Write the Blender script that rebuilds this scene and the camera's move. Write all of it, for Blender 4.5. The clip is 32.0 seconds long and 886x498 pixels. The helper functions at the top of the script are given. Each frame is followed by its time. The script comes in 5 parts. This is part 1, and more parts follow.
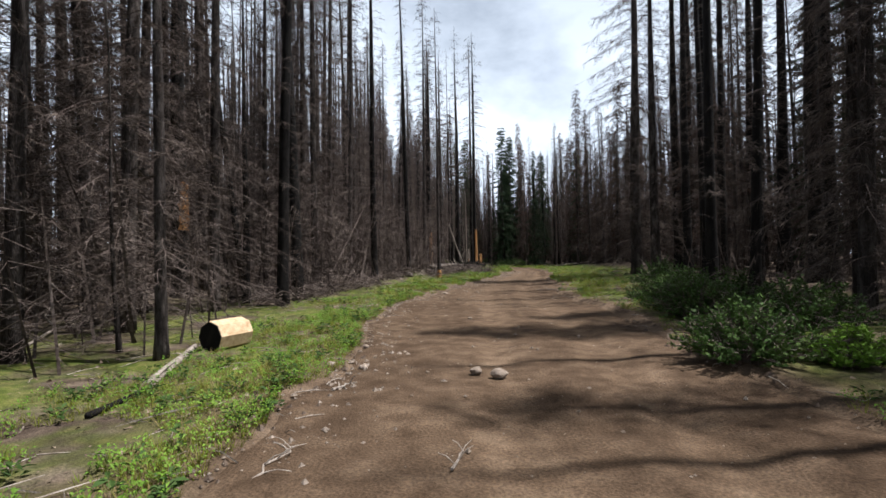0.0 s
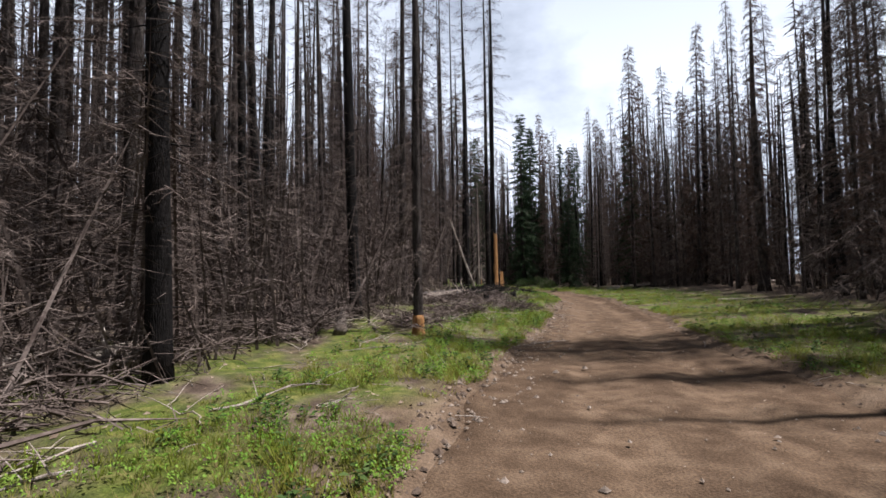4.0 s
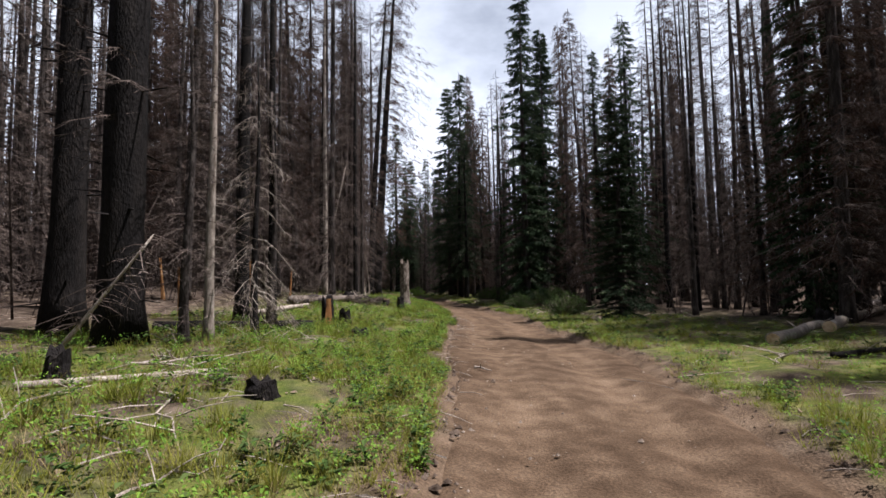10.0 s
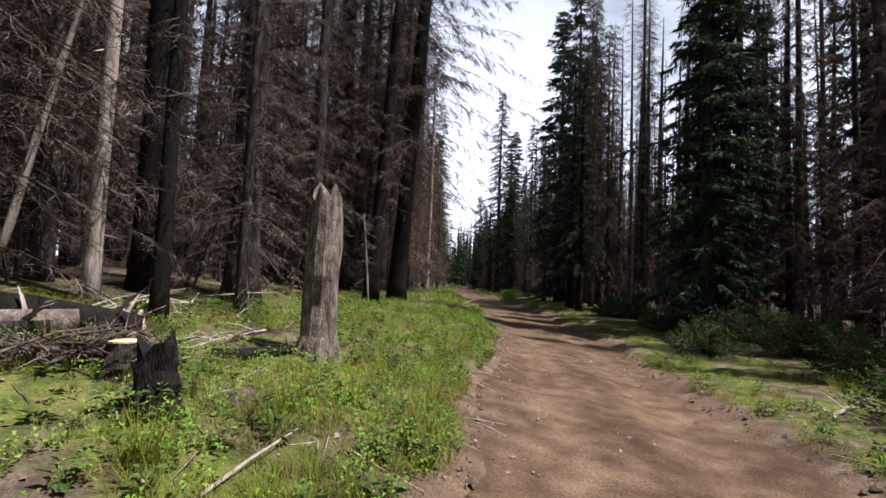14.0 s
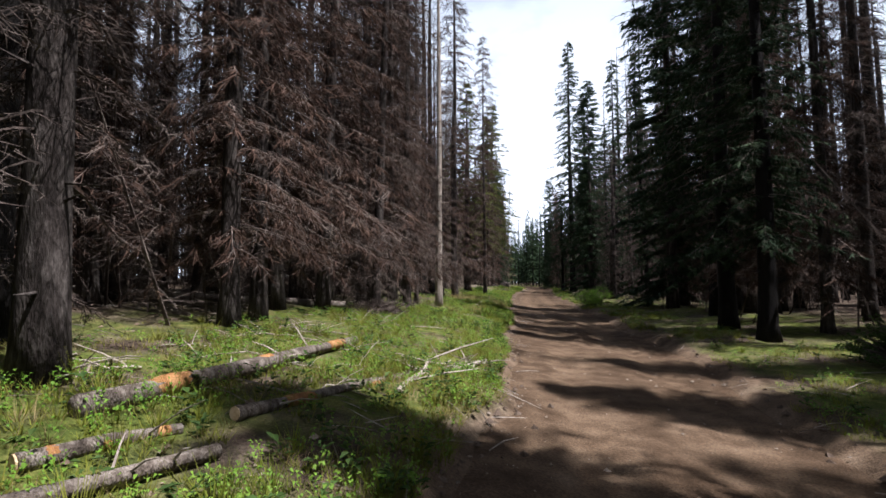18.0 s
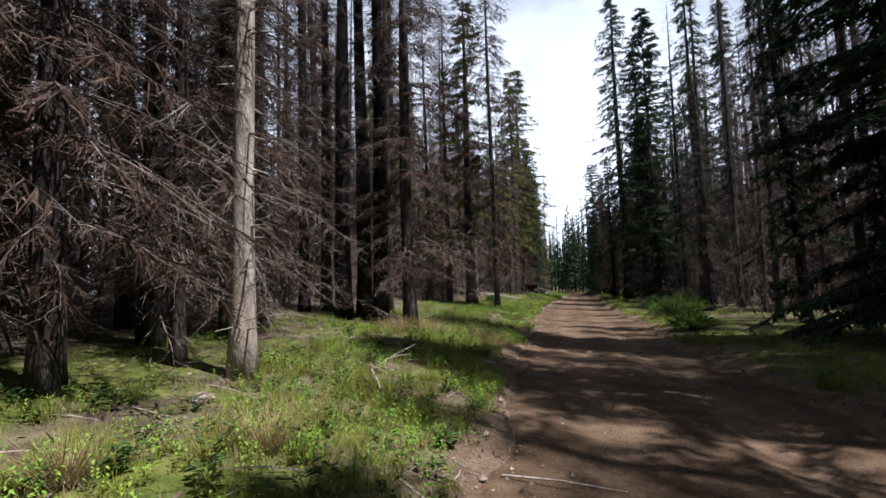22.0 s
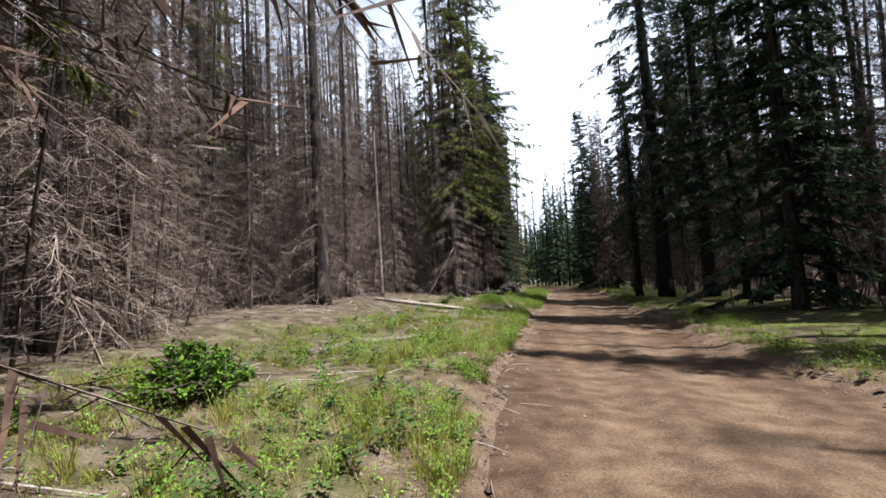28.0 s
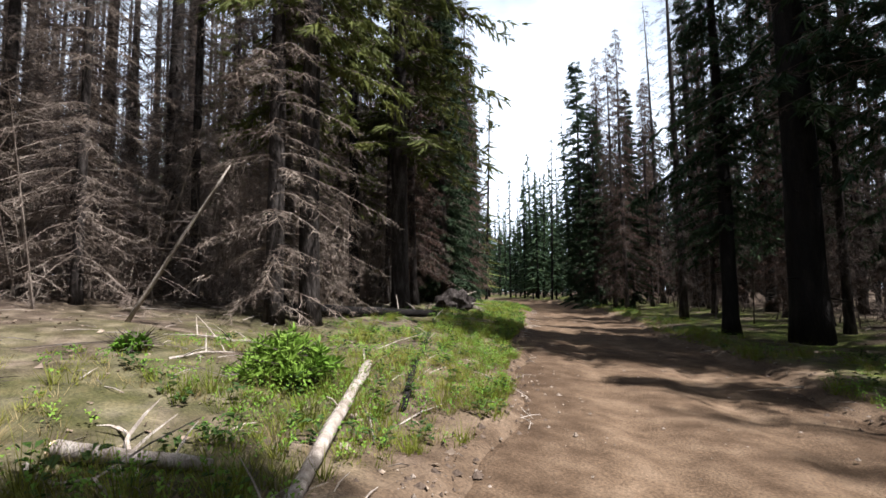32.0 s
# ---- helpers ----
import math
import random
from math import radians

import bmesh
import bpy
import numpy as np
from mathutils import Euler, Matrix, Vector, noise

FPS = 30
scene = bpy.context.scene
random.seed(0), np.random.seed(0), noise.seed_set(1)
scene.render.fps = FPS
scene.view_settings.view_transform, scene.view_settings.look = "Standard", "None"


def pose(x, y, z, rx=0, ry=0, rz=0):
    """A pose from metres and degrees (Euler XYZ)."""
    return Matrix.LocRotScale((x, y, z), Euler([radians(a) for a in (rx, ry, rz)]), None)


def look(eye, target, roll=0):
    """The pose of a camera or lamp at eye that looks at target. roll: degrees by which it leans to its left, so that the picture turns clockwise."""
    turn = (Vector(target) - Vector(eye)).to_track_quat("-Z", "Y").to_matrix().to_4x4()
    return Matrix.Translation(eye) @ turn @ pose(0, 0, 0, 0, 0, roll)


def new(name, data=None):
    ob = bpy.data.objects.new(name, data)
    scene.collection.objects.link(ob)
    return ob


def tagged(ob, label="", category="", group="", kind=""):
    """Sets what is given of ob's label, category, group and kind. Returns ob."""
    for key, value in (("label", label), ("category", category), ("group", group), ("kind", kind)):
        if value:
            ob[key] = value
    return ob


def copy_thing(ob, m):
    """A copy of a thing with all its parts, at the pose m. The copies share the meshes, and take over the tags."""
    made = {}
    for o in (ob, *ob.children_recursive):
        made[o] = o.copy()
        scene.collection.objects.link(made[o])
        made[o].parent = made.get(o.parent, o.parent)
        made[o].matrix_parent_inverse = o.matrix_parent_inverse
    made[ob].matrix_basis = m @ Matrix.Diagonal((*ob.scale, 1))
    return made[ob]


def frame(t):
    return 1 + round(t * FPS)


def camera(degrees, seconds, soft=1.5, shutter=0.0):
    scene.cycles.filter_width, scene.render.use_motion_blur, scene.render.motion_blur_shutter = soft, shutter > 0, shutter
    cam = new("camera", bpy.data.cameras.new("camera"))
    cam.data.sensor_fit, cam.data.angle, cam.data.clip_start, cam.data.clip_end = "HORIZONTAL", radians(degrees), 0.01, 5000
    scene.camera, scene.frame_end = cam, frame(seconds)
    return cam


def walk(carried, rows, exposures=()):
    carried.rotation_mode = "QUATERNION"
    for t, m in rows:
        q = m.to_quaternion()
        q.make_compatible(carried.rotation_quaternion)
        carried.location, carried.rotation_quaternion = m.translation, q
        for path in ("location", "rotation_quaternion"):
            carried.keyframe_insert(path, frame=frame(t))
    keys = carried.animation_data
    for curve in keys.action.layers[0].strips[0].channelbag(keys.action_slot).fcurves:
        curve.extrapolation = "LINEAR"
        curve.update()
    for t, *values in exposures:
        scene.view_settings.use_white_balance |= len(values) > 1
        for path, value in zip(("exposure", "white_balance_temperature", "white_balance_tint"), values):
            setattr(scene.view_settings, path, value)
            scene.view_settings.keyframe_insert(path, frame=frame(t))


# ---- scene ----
cam = camera(84.0, 32.0, soft=1.6, shutter=0.0)
PATH = [
    (0.0, -0.00, 0.00, 1.60, 90.93, 1.11, -0.66),
    (0.5, 0.53, 2.03, 1.59, 92.25, 2.23, -4.26),
    (1.0, 0.62, 4.49, 1.62, 92.27, 0.81, -5.81),
    (1.5, 0.78, 6.54, 1.66, 92.80, -0.70, -6.78),
    (2.0, 0.61, 8.60, 1.71, 92.52, -1.71, -5.58),
    (2.5, 0.21, 10.61, 1.75, 92.29, 1.10, -3.76),
    (4.5, 1.36, 22.14, 1.73, 93.11, 0.57, 0.68),
    (5.0, 2.20, 25.58, 1.72, 92.37, 1.32, -1.25),
    (5.5, 3.13, 29.07, 1.71, 91.68, 0.13, -3.60),
    (6.0, 4.01, 32.19, 1.72, 92.48, 2.18, -4.93),
    (6.5, 4.56, 35.17, 1.74, 93.30, -0.43, -6.25),
    (7.0, 5.27, 37.80, 1.73, 92.92, -0.03, -6.73),
    (7.5, 6.04, 40.22, 1.67, 92.48, -0.96, -7.31),
    (8.0, 6.74, 42.52, 1.63, 92.45, -1.62, -6.84),
    (8.5, 7.14, 44.84, 1.57, 92.65, -2.47, -5.15),
    (9.0, 7.67, 47.02, 1.55, 95.29, -6.20, -2.05),
    (9.5, 8.03, 49.50, 1.56, 95.03, -2.17, 0.78),
    (10.0, 8.38, 52.08, 1.58, 94.12, 0.94, 3.95),
    (10.5, 8.58, 54.56, 1.56, 93.57, -1.27, 5.91),
    (11.0, 8.65, 56.97, 1.53, 93.08, -1.68, 7.78),
    (11.5, 8.61, 59.41, 1.51, 93.18, -0.83, 9.59),
    (12.0, 8.48, 61.64, 1.48, 93.79, -3.42, 11.35),
    (12.5, 8.45, 64.13, 1.56, 93.74, -0.54, 13.42),
    (13.0, 8.34, 66.49, 1.59, 93.81, -2.75, 14.43),
    (13.5, 8.26, 68.59, 1.60, 94.26, -2.84, 15.73),
    (14.0, 8.25, 70.62, 1.62, 93.75, -2.51, 17.10),
    (14.5, 8.13, 72.69, 1.64, 92.94, -2.08, 18.18),
    (16.5, 7.04, 81.11, 1.70, 94.23, -2.12, 23.81),
    (17.0, 6.64, 83.27, 1.70, 94.66, 0.08, 24.89),
    (17.5, 6.01, 85.61, 1.69, 94.72, 0.44, 25.46),
    (18.0, 5.32, 88.06, 1.68, 93.77, 0.25, 25.97),
    (18.5, 4.67, 90.36, 1.67, 93.45, -0.54, 26.42),
    (19.0, 4.12, 92.27, 1.65, 93.79, 0.69, 26.92),
    (19.5, 3.62, 94.27, 1.61, 93.84, -0.55, 27.22),
    (20.0, 3.07, 96.31, 1.62, 93.82, 0.62, 27.23),
    (20.5, 2.61, 97.99, 1.60, 92.99, -1.67, 27.46),
    (21.0, 2.15, 99.83, 1.62, 96.50, 0.03, 28.85),
    (21.5, 1.76, 101.60, 1.61, 94.95, -1.59, 29.69),
    (22.0, 1.13, 103.65, 1.62, 94.79, 1.71, 30.75),
    (22.5, 0.46, 105.65, 1.58, 92.37, -1.10, 30.79),
    (23.0, -0.35, 107.75, 1.61, 92.38, 0.72, 29.94),
    (23.5, -1.00, 109.71, 1.65, 91.99, 1.01, 30.02),
    (24.0, -1.61, 111.67, 1.68, 93.53, 0.57, 30.16),
    (24.5, -2.21, 113.85, 1.67, 94.10, 2.33, 29.82),
    (25.0, -3.05, 116.21, 1.64, 94.72, 1.22, 28.90),
    (25.5, -3.90, 118.53, 1.61, 95.24, 1.66, 27.91),
    (26.0, -4.60, 120.78, 1.60, 95.65, 3.29, 27.79),
    (26.5, -5.34, 122.95, 1.60, 93.60, 2.21, 27.50),
    (28.5, -8.34, 131.82, 1.68, 94.39, 3.65, 28.26),
    (29.0, -9.10, 134.09, 1.68, 94.30, 2.95, 28.92),
    (29.5, -9.88, 136.41, 1.68, 93.07, 2.89, 28.96),
    (30.0, -10.56, 138.82, 1.67, 94.70, 4.34, 28.67),
    (30.5, -11.25, 141.34, 1.64, 95.64, 4.67, 27.53),
    (31.0, -11.96, 143.89, 1.61, 95.04, 4.97, 26.51),
    (31.5, -12.70, 146.30, 1.57, 94.75, 1.37, 25.76),
    (32.0, -13.35, 148.58, 1.56, 94.82, 0.70, 25.13),
]
# the camera's own exposure drifts as it passes from shade to sun
LIGHT = [(0, 0.72), (2, 0.65), (5, 0.8), (8, 0.78), (10, 0.8), (14, 0.95), (17, 1.08), (18, 1.0), (19, 1.25), (20, 1.22), (21, 0.98), (22, 0.95), (23, 1.1), (24, 0.95), (25, 1.15), (26, 1.3), (29, 1.3), (31, 1.3), (32, 1.35)]
walk(cam, [(row[0], pose(*row[1:])) for row in PATH], [(t, stops, 6330 if t < 4 else 6420 if t < 15 else 6220 if t < 27 else 6290, 9 if t < 4 else 15 if t < 15 else 13 if t < 27 else 10) for t, stops in LIGHT])


# ---- light and sky ----
SUN_AZ, SUN_EL = radians(2), radians(66)
world = bpy.data.worlds.new("sky")
scene.world = world
world.use_nodes = True
wn, wl = world.node_tree.nodes, world.node_tree.links
sky = wn.new("ShaderNodeTexSky")
sky.sky_type, sky.sun_disc = "NISHITA", False
sky.sun_elevation, sky.sun_rotation = SUN_EL, radians(90) - SUN_AZ
sky.dust_density = 1.5
sky_at = wn.new("ShaderNodeTexCoord")
sky_map = wn.new("ShaderNodeMapping")
sky_map.inputs["Scale"].default_value = (1.6, 1.6, 3.2)
cloud = wn.new("ShaderNodeTexNoise")
cloud.inputs["Scale"].default_value, cloud.inputs["Detail"].default_value, cloud.inputs["Roughness"].default_value = 1.9, 6.0, 0.55
cloud_ramp = wn.new("ShaderNodeValToRGB")
cloud_ramp.color_ramp.elements[0].color = (0.5, 0.5, 0.5, 1)
cloud_ramp.color_ramp.elements[0].position, cloud_ramp.color_ramp.elements[1].position = 0.28, 0.5
cloud_mix = wn.new("ShaderNodeMix")
cloud_mix.data_type = "RGBA"
cloud_mix.inputs["B"].default_value = (20.0, 22.0, 25.0, 1)
wl.new(sky_at.outputs["Generated"], sky_map.inputs["Vector"])
wl.new(sky_map.outputs["Vector"], cloud.inputs["Vector"])
wl.new(cloud.outputs["Fac"], cloud_ramp.inputs["Fac"])
sky_up = wn.new("ShaderNodeSeparateXYZ")
wl.new(sky_at.outputs["Generated"], sky_up.inputs["Vector"])
haze = wn.new("ShaderNodeMapRange")
haze.inputs["From Min"].default_value, haze.inputs["From Max"].default_value = 0.25, 0.85
haze.inputs["To Min"].default_value, haze.inputs["To Max"].default_value = 1.0, 0.15
wl.new(sky_up.outputs["Z"], haze.inputs["Value"])
veil = wn.new("ShaderNodeMath")
veil.operation = "MULTIPLY"
wl.new(cloud_ramp.outputs["Color"], veil.inputs[0])
wl.new(haze.outputs["Result"], veil.inputs[1])
wl.new(veil.outputs[0], cloud_mix.inputs["Factor"])
wl.new(sky.outputs["Color"], cloud_mix.inputs["A"])
wl.new(cloud_mix.outputs["Result"], wn["Background"].inputs["Color"])
wn["Background"].inputs["Strength"].default_value = 0.035
sun = new("sun", bpy.data.lights.new("sun", "SUN"))
sun.data.energy, sun.data.angle, sun.data.color = 6.0, radians(0.53), (1.0, 0.965, 0.96)
sun.matrix_world = look((60 * math.cos(SUN_AZ), 60 * math.sin(SUN_AZ), 60 * math.tan(SUN_EL)), (0, 0, 0))



# ---- materials ----
def mat(name, stops, scale=8.0, rough=0.9, bump=0.3, bump_scale=40.0, stretch=(1, 1, 1), vary=0.25, detail=6.0, coords="Object", sheer=0.0):
    """A rough natural surface: a colour ramp over noise at two scales, with relief and a change from piece to piece."""
    m = bpy.data.materials.new(name)
    m.use_nodes = True
    n, l = m.node_tree.nodes, m.node_tree.links
    b = n["Principled BSDF"]
    b.inputs["Roughness"].default_value = rough
    b.inputs["Specular IOR Level"].default_value = 0.06
    co, mp = n.new("ShaderNodeTexCoord"), n.new("ShaderNodeMapping")
    mp.inputs["Scale"].default_value = stretch
    l.new(co.outputs[coords], mp.inputs["Vector"])
    a, c = n.new("ShaderNodeTexNoise"), n.new("ShaderNodeTexNoise")
    a.inputs["Scale"].default_value, a.inputs["Detail"].default_value = scale, detail
    c.inputs["Scale"].default_value, c.inputs["Detail"].default_value = bump_scale, 4.0
    l.new(mp.outputs["Vector"], a.inputs["Vector"])
    l.new(mp.outputs["Vector"], c.inputs["Vector"])
    blend = n.new("ShaderNodeMath")
    blend.operation = "MULTIPLY_ADD"
    blend.inputs[1].default_value = 0.35
    mid = n.new("ShaderNodeMath")
    mid.operation = "MULTIPLY"
    mid.inputs[1].default_value = 0.68
    l.new(a.outputs["Fac"], mid.inputs[0])
    l.new(c.outputs["Fac"], blend.inputs[0])
    l.new(mid.outputs[0], blend.inputs[2])
    ramp = n.new("ShaderNodeValToRGB")
    els = ramp.color_ramp.elements
    while len(els) < len(stops):
        els.new(0.5)
    for e, (p, col) in zip(els, stops):
        e.position, e.color = p, (*col, 1)
    l.new(blend.outputs[0], ramp.inputs["Fac"])
    info, isl = n.new("ShaderNodeObjectInfo"), n.new("ShaderNodeNewGeometry")
    add = n.new("ShaderNodeMath")
    add.operation = "ADD"
    l.new(info.outputs["Random"], add.inputs[0])
    l.new(isl.outputs["Random Per Island"], add.inputs[1])
    rng = n.new("ShaderNodeMapRange")
    rng.inputs["From Max"].default_value = 2.0
    rng.inputs["To Min"].default_value, rng.inputs["To Max"].default_value = 1 - vary, 1 + vary
    l.new(add.outputs[0], rng.inputs["Value"])
    hsv = n.new("ShaderNodeHueSaturation")
    l.new(rng.outputs["Result"], hsv.inputs["Value"])
    l.new(ramp.outputs["Color"], hsv.inputs["Color"])
    l.new(hsv.outputs["Color"], b.inputs["Base Color"])
    bp = n.new("ShaderNodeBump")
    bp.inputs["Strength"].default_value, bp.inputs["Distance"].default_value = bump, 0.035
    l.new(c.outputs["Fac"], bp.inputs["Height"])
    l.new(bp.outputs["Normal"], b.inputs["Normal"])
    if sheer:
        # thin leaves let part of the sun through
        tr, sh = n.new("ShaderNodeBsdfTranslucent"), n.new("ShaderNodeMixShader")
        sh.inputs["Fac"].default_value = sheer
        l.new(hsv.outputs["Color"], tr.inputs["Color"])
        l.new(b.outputs["BSDF"], sh.inputs[1])
        l.new(tr.outputs["BSDF"], sh.inputs[2])
        l.new(sh.outputs["Shader"], n["Material Output"].inputs["Surface"])
    return m


BURNT = mat("charred_bark", [(0.3, (0.006, 0.0056, 0.0056)), (0.55, (0.0125, 0.011, 0.0102)), (0.75, (0.024, 0.02, 0.0175))], 3, 0.8, 0.9, 22, (3, 3, 0.6), 0.35)
BARK = mat("grey_brown_bark", [(0.3, (0.012, 0.01, 0.0095)), (0.5, (0.034, 0.028, 0.025)), (0.72, (0.11, 0.096, 0.087))], 3, 0.9, 0.9, 20, (3, 3, 0.6), 0.3)
PALE = mat("weathered_pale_bark", [(0.3, (0.12, 0.095, 0.075)), (0.5, (0.25, 0.21, 0.175)), (0.72, (0.42, 0.38, 0.33))], 4, 0.9, 0.6, 26, (3, 3, 0.7), 0.25)
BARE = mat("bare_orange_wood", [(0.3, (0.1, 0.042, 0.018)), (0.5, (0.24, 0.115, 0.045)), (0.72, (0.4, 0.24, 0.11))], 3, 0.75, 0.5, 30, (4, 4, 0.3), 0.12)
LOGWOOD = mat("fallen_log_bark", [(0.3, (0.035, 0.027, 0.022)), (0.48, (0.1, 0.08, 0.065)), (0.7, (0.27, 0.235, 0.2))], 4.5, 0.9, 0.9, 24, (3, 3, 1.2), 0.25)
# a lighter copy of TWIG: sunlight on the left-hand twigs, put into the colour
TWIG_LIT = mat("sunlit_dry_twigs", [(0.3, (0.055, 0.041, 0.033)), (0.5, (0.125, 0.098, 0.08)), (0.7, (0.26, 0.215, 0.178))], 1.5, 0.95, 0.0, 20, (1, 1, 1), 0.45)
CUT = mat("sawn_wood", [(0.3, (0.3, 0.19, 0.1)), (0.5, (0.46, 0.33, 0.2)), (0.72, (0.6, 0.47, 0.32))], 12, 0.8, 0.3, 60, (1, 1, 1), 0.1)
TWIG = mat("dead_grey_twigs", [(0.3, (0.024, 0.018, 0.015)), (0.5, (0.07, 0.054, 0.046)), (0.7, (0.19, 0.155, 0.135))], 1.5, 0.95, 0.0, 20, (1, 1, 1), 0.45)
RUST = mat("dead_brown_needles", [(0.3, (0.022, 0.013, 0.01)), (0.52, (0.06, 0.037, 0.028)), (0.72, (0.145, 0.097, 0.072))], 1.2, 0.95, 0.0, 20, (1, 1, 1), 0.45, sheer=0.15)
NEEDLE = mat("dark_green_needles", [(0.3, (0.01, 0.02, 0.011)), (0.55, (0.026, 0.044, 0.021)), (0.75, (0.066, 0.09, 0.036))], 1.0, 0.7, 0.0, 20, (1, 1, 1), 0.4, sheer=0.12)
OLIVE = mat("yellow_green_needles", [(0.3, (0.04, 0.05, 0.016)), (0.55, (0.088, 0.1, 0.026)), (0.75, (0.16, 0.16, 0.045))], 1.0, 0.7, 0.0, 20, (1, 1, 1), 0.4, sheer=0.2)
GRASS = mat("fresh_grass", [(0.3, (0.066, 0.098, 0.012)), (0.5, (0.128, 0.146, 0.02)), (0.7, (0.21, 0.19, 0.044))], 0.35, 0.6, 0.0, 3, (1, 1, 1), 0.4, sheer=0.35)
STRAW = mat("dry_grass", [(0.3, (0.13, 0.095, 0.04)), (0.55, (0.22, 0.17, 0.08)), (0.75, (0.34, 0.28, 0.16))], 0.35, 0.7, 0.0, 3, (1, 1, 1), 0.35, sheer=0.25)
HERB = mat("green_herb_leaves", [(0.3, (0.045, 0.105, 0.012)), (0.5, (0.085, 0.16, 0.02)), (0.7, (0.15, 0.22, 0.038))], 0.6, 0.55, 0.0, 5, (1, 1, 1), 0.4, sheer=0.2)
SHRUB = mat("dark_shrub_leaves", [(0.3, (0.02, 0.042, 0.012)), (0.55, (0.045, 0.08, 0.02)), (0.75, (0.095, 0.12, 0.036))], 0.9, 0.6, 0.0, 5, (1, 1, 1), 0.4, sheer=0.2)
CLOD = mat("crumbled_soil", [(0.3, (0.05, 0.036, 0.027)), (0.5, (0.095, 0.07, 0.053)), (0.72, (0.16, 0.122, 0.095))], 6, 0.95, 0.5, 40, (1, 1, 1), 0.35)
CHIP = mat("bark_flakes", [(0.3, (0.06, 0.042, 0.03)), (0.5, (0.15, 0.11, 0.08)), (0.72, (0.32, 0.26, 0.2))], 3, 0.9, 0.0, 20, (1, 1, 1), 0.5)
ROCK = mat("brown_stone", [(0.3, (0.1, 0.076, 0.058)), (0.5, (0.19, 0.152, 0.12)), (0.72, (0.32, 0.27, 0.225))], 6, 0.85, 0.6, 40, (1, 1, 1), 0.4)


def ground_material(name, road):
    """Trodden soil with gravel specks; the verge adds litter and moss-green between the plants."""
    m = bpy.data.materials.new(name)
    m.use_nodes = True
    n, l = m.node_tree.nodes, m.node_tree.links
    b = n["Principled BSDF"]
    b.inputs["Roughness"].default_value = 0.95
    b.inputs["Specular IOR Level"].default_value = 0.06
    co = n.new("ShaderNodeTexCoord")

    def tex(scale, detail=6.0, vec=None):
        t = n.new("ShaderNodeTexNoise")
        t.inputs["Scale"].default_value, t.inputs["Detail"].default_value = scale, detail
        l.new(vec or co.outputs["Object"], t.inputs["Vector"])
        return t.outputs["Fac"]

    def ramp(fac, stops):
        r = n.new("ShaderNodeValToRGB")
        els = r.color_ramp.elements
        while len(els) < len(stops):
            els.new(0.5)
        for e, (p, col) in zip(els, stops):
            e.position, e.color = p, (*col, 1)
        l.new(fac, r.inputs["Fac"])
        return r.outputs["Color"]

    def mix(fac, a, c, how="MIX"):
        x = n.new("ShaderNodeMix")
        x.data_type, x.blend_type = "RGBA", how
        if isinstance(fac, float):
            x.inputs["Factor"].default_value = fac
        else:
            l.new(fac, x.inputs["Factor"])
        l.new(a, x.inputs["A"])
        l.new(c, x.inputs["B"])
        return x.outputs["Result"]

    fine, mid, wide = tex(38.0, 8.0), tex(2.6), tex(0.35, 4.0)
    if road:
        dry = ramp(mid, [(0.3, (0.062, 0.042, 0.027)), (0.5, (0.098, 0.068, 0.045)), (0.7, (0.14, 0.101, 0.069))])
        damp = ramp(wide, [(0.35, (0.4, 0.36, 0.33)), (0.6, (1, 1, 1))])
        base = mix(0.45, dry, damp, "MULTIPLY")
        at = n.new("ShaderNodeAttribute")
        at.attribute_name = "track"
        worn = ramp(at.outputs["Fac"], [(0.0, (0.42, 0.38, 0.34)), (0.1, (0.72, 0.68, 0.64)), (0.7, (1.12, 1.09, 1.05))])
        base = mix(0.8, base, worn, "MULTIPLY")
    else:
        litter = ramp(mid, [(0.3, (0.03, 0.021, 0.016)), (0.5, (0.065, 0.048, 0.036)), (0.7, (0.14, 0.11, 0.082))])
        green = ramp(tex(5.0), [(0.3, (0.032, 0.05, 0.01)), (0.5, (0.07, 0.09, 0.017)), (0.7, (0.13, 0.128, 0.038))])
        soil = ramp(mid, [(0.3, (0.062, 0.042, 0.027)), (0.5, (0.098, 0.068, 0.045)), (0.7, (0.14, 0.101, 0.069))])
        at = n.new("ShaderNodeAttribute")
        at.attribute_name = "cover"
        sep = n.new("ShaderNodeSeparateColor")
        l.new(at.outputs["Color"], sep.inputs["Color"])
        patch = n.new("ShaderNodeMath")
        patch.operation = "MULTIPLY"
        l.new(sep.outputs["Red"], patch.inputs[0])
        l.new(ramp(tex(0.8, 5.0), [(0.38, (0, 0, 0)), (0.56, (0.9, 0.9, 0.9))]), patch.inputs[1])
        base = mix(patch.outputs[0], litter, green)
        base = mix(sep.outputs["Green"], base, soil)
    speck = n.new("ShaderNodeTexVoronoi")
    speck.inputs["Scale"].default_value = 26.0
    l.new(co.outputs["Object"], speck.inputs["Vector"])
    base = mix(0.55, base, ramp(fine, [(0.32, (0.4, 0.39, 0.38)), (0.52, (1, 1, 1)), (0.72, (1.7, 1.62, 1.55))]), "MULTIPLY")
    base = mix(0.6, base, ramp(speck.outputs["Distance"], [(0.0, (1.7, 1.6, 1.5)), (0.16, (1, 1, 1))]), "MULTIPLY")
    l.new(base, b.inputs["Base Color"])
    bp = n.new("ShaderNodeBump")
    bp.inputs["Strength"].default_value, bp.inputs["Distance"].default_value = 0.7, 0.04
    hh = n.new("ShaderNodeMath")
    hh.operation = "ADD"
    l.new(fine, hh.inputs[0])
    l.new(mid, hh.inputs[1])
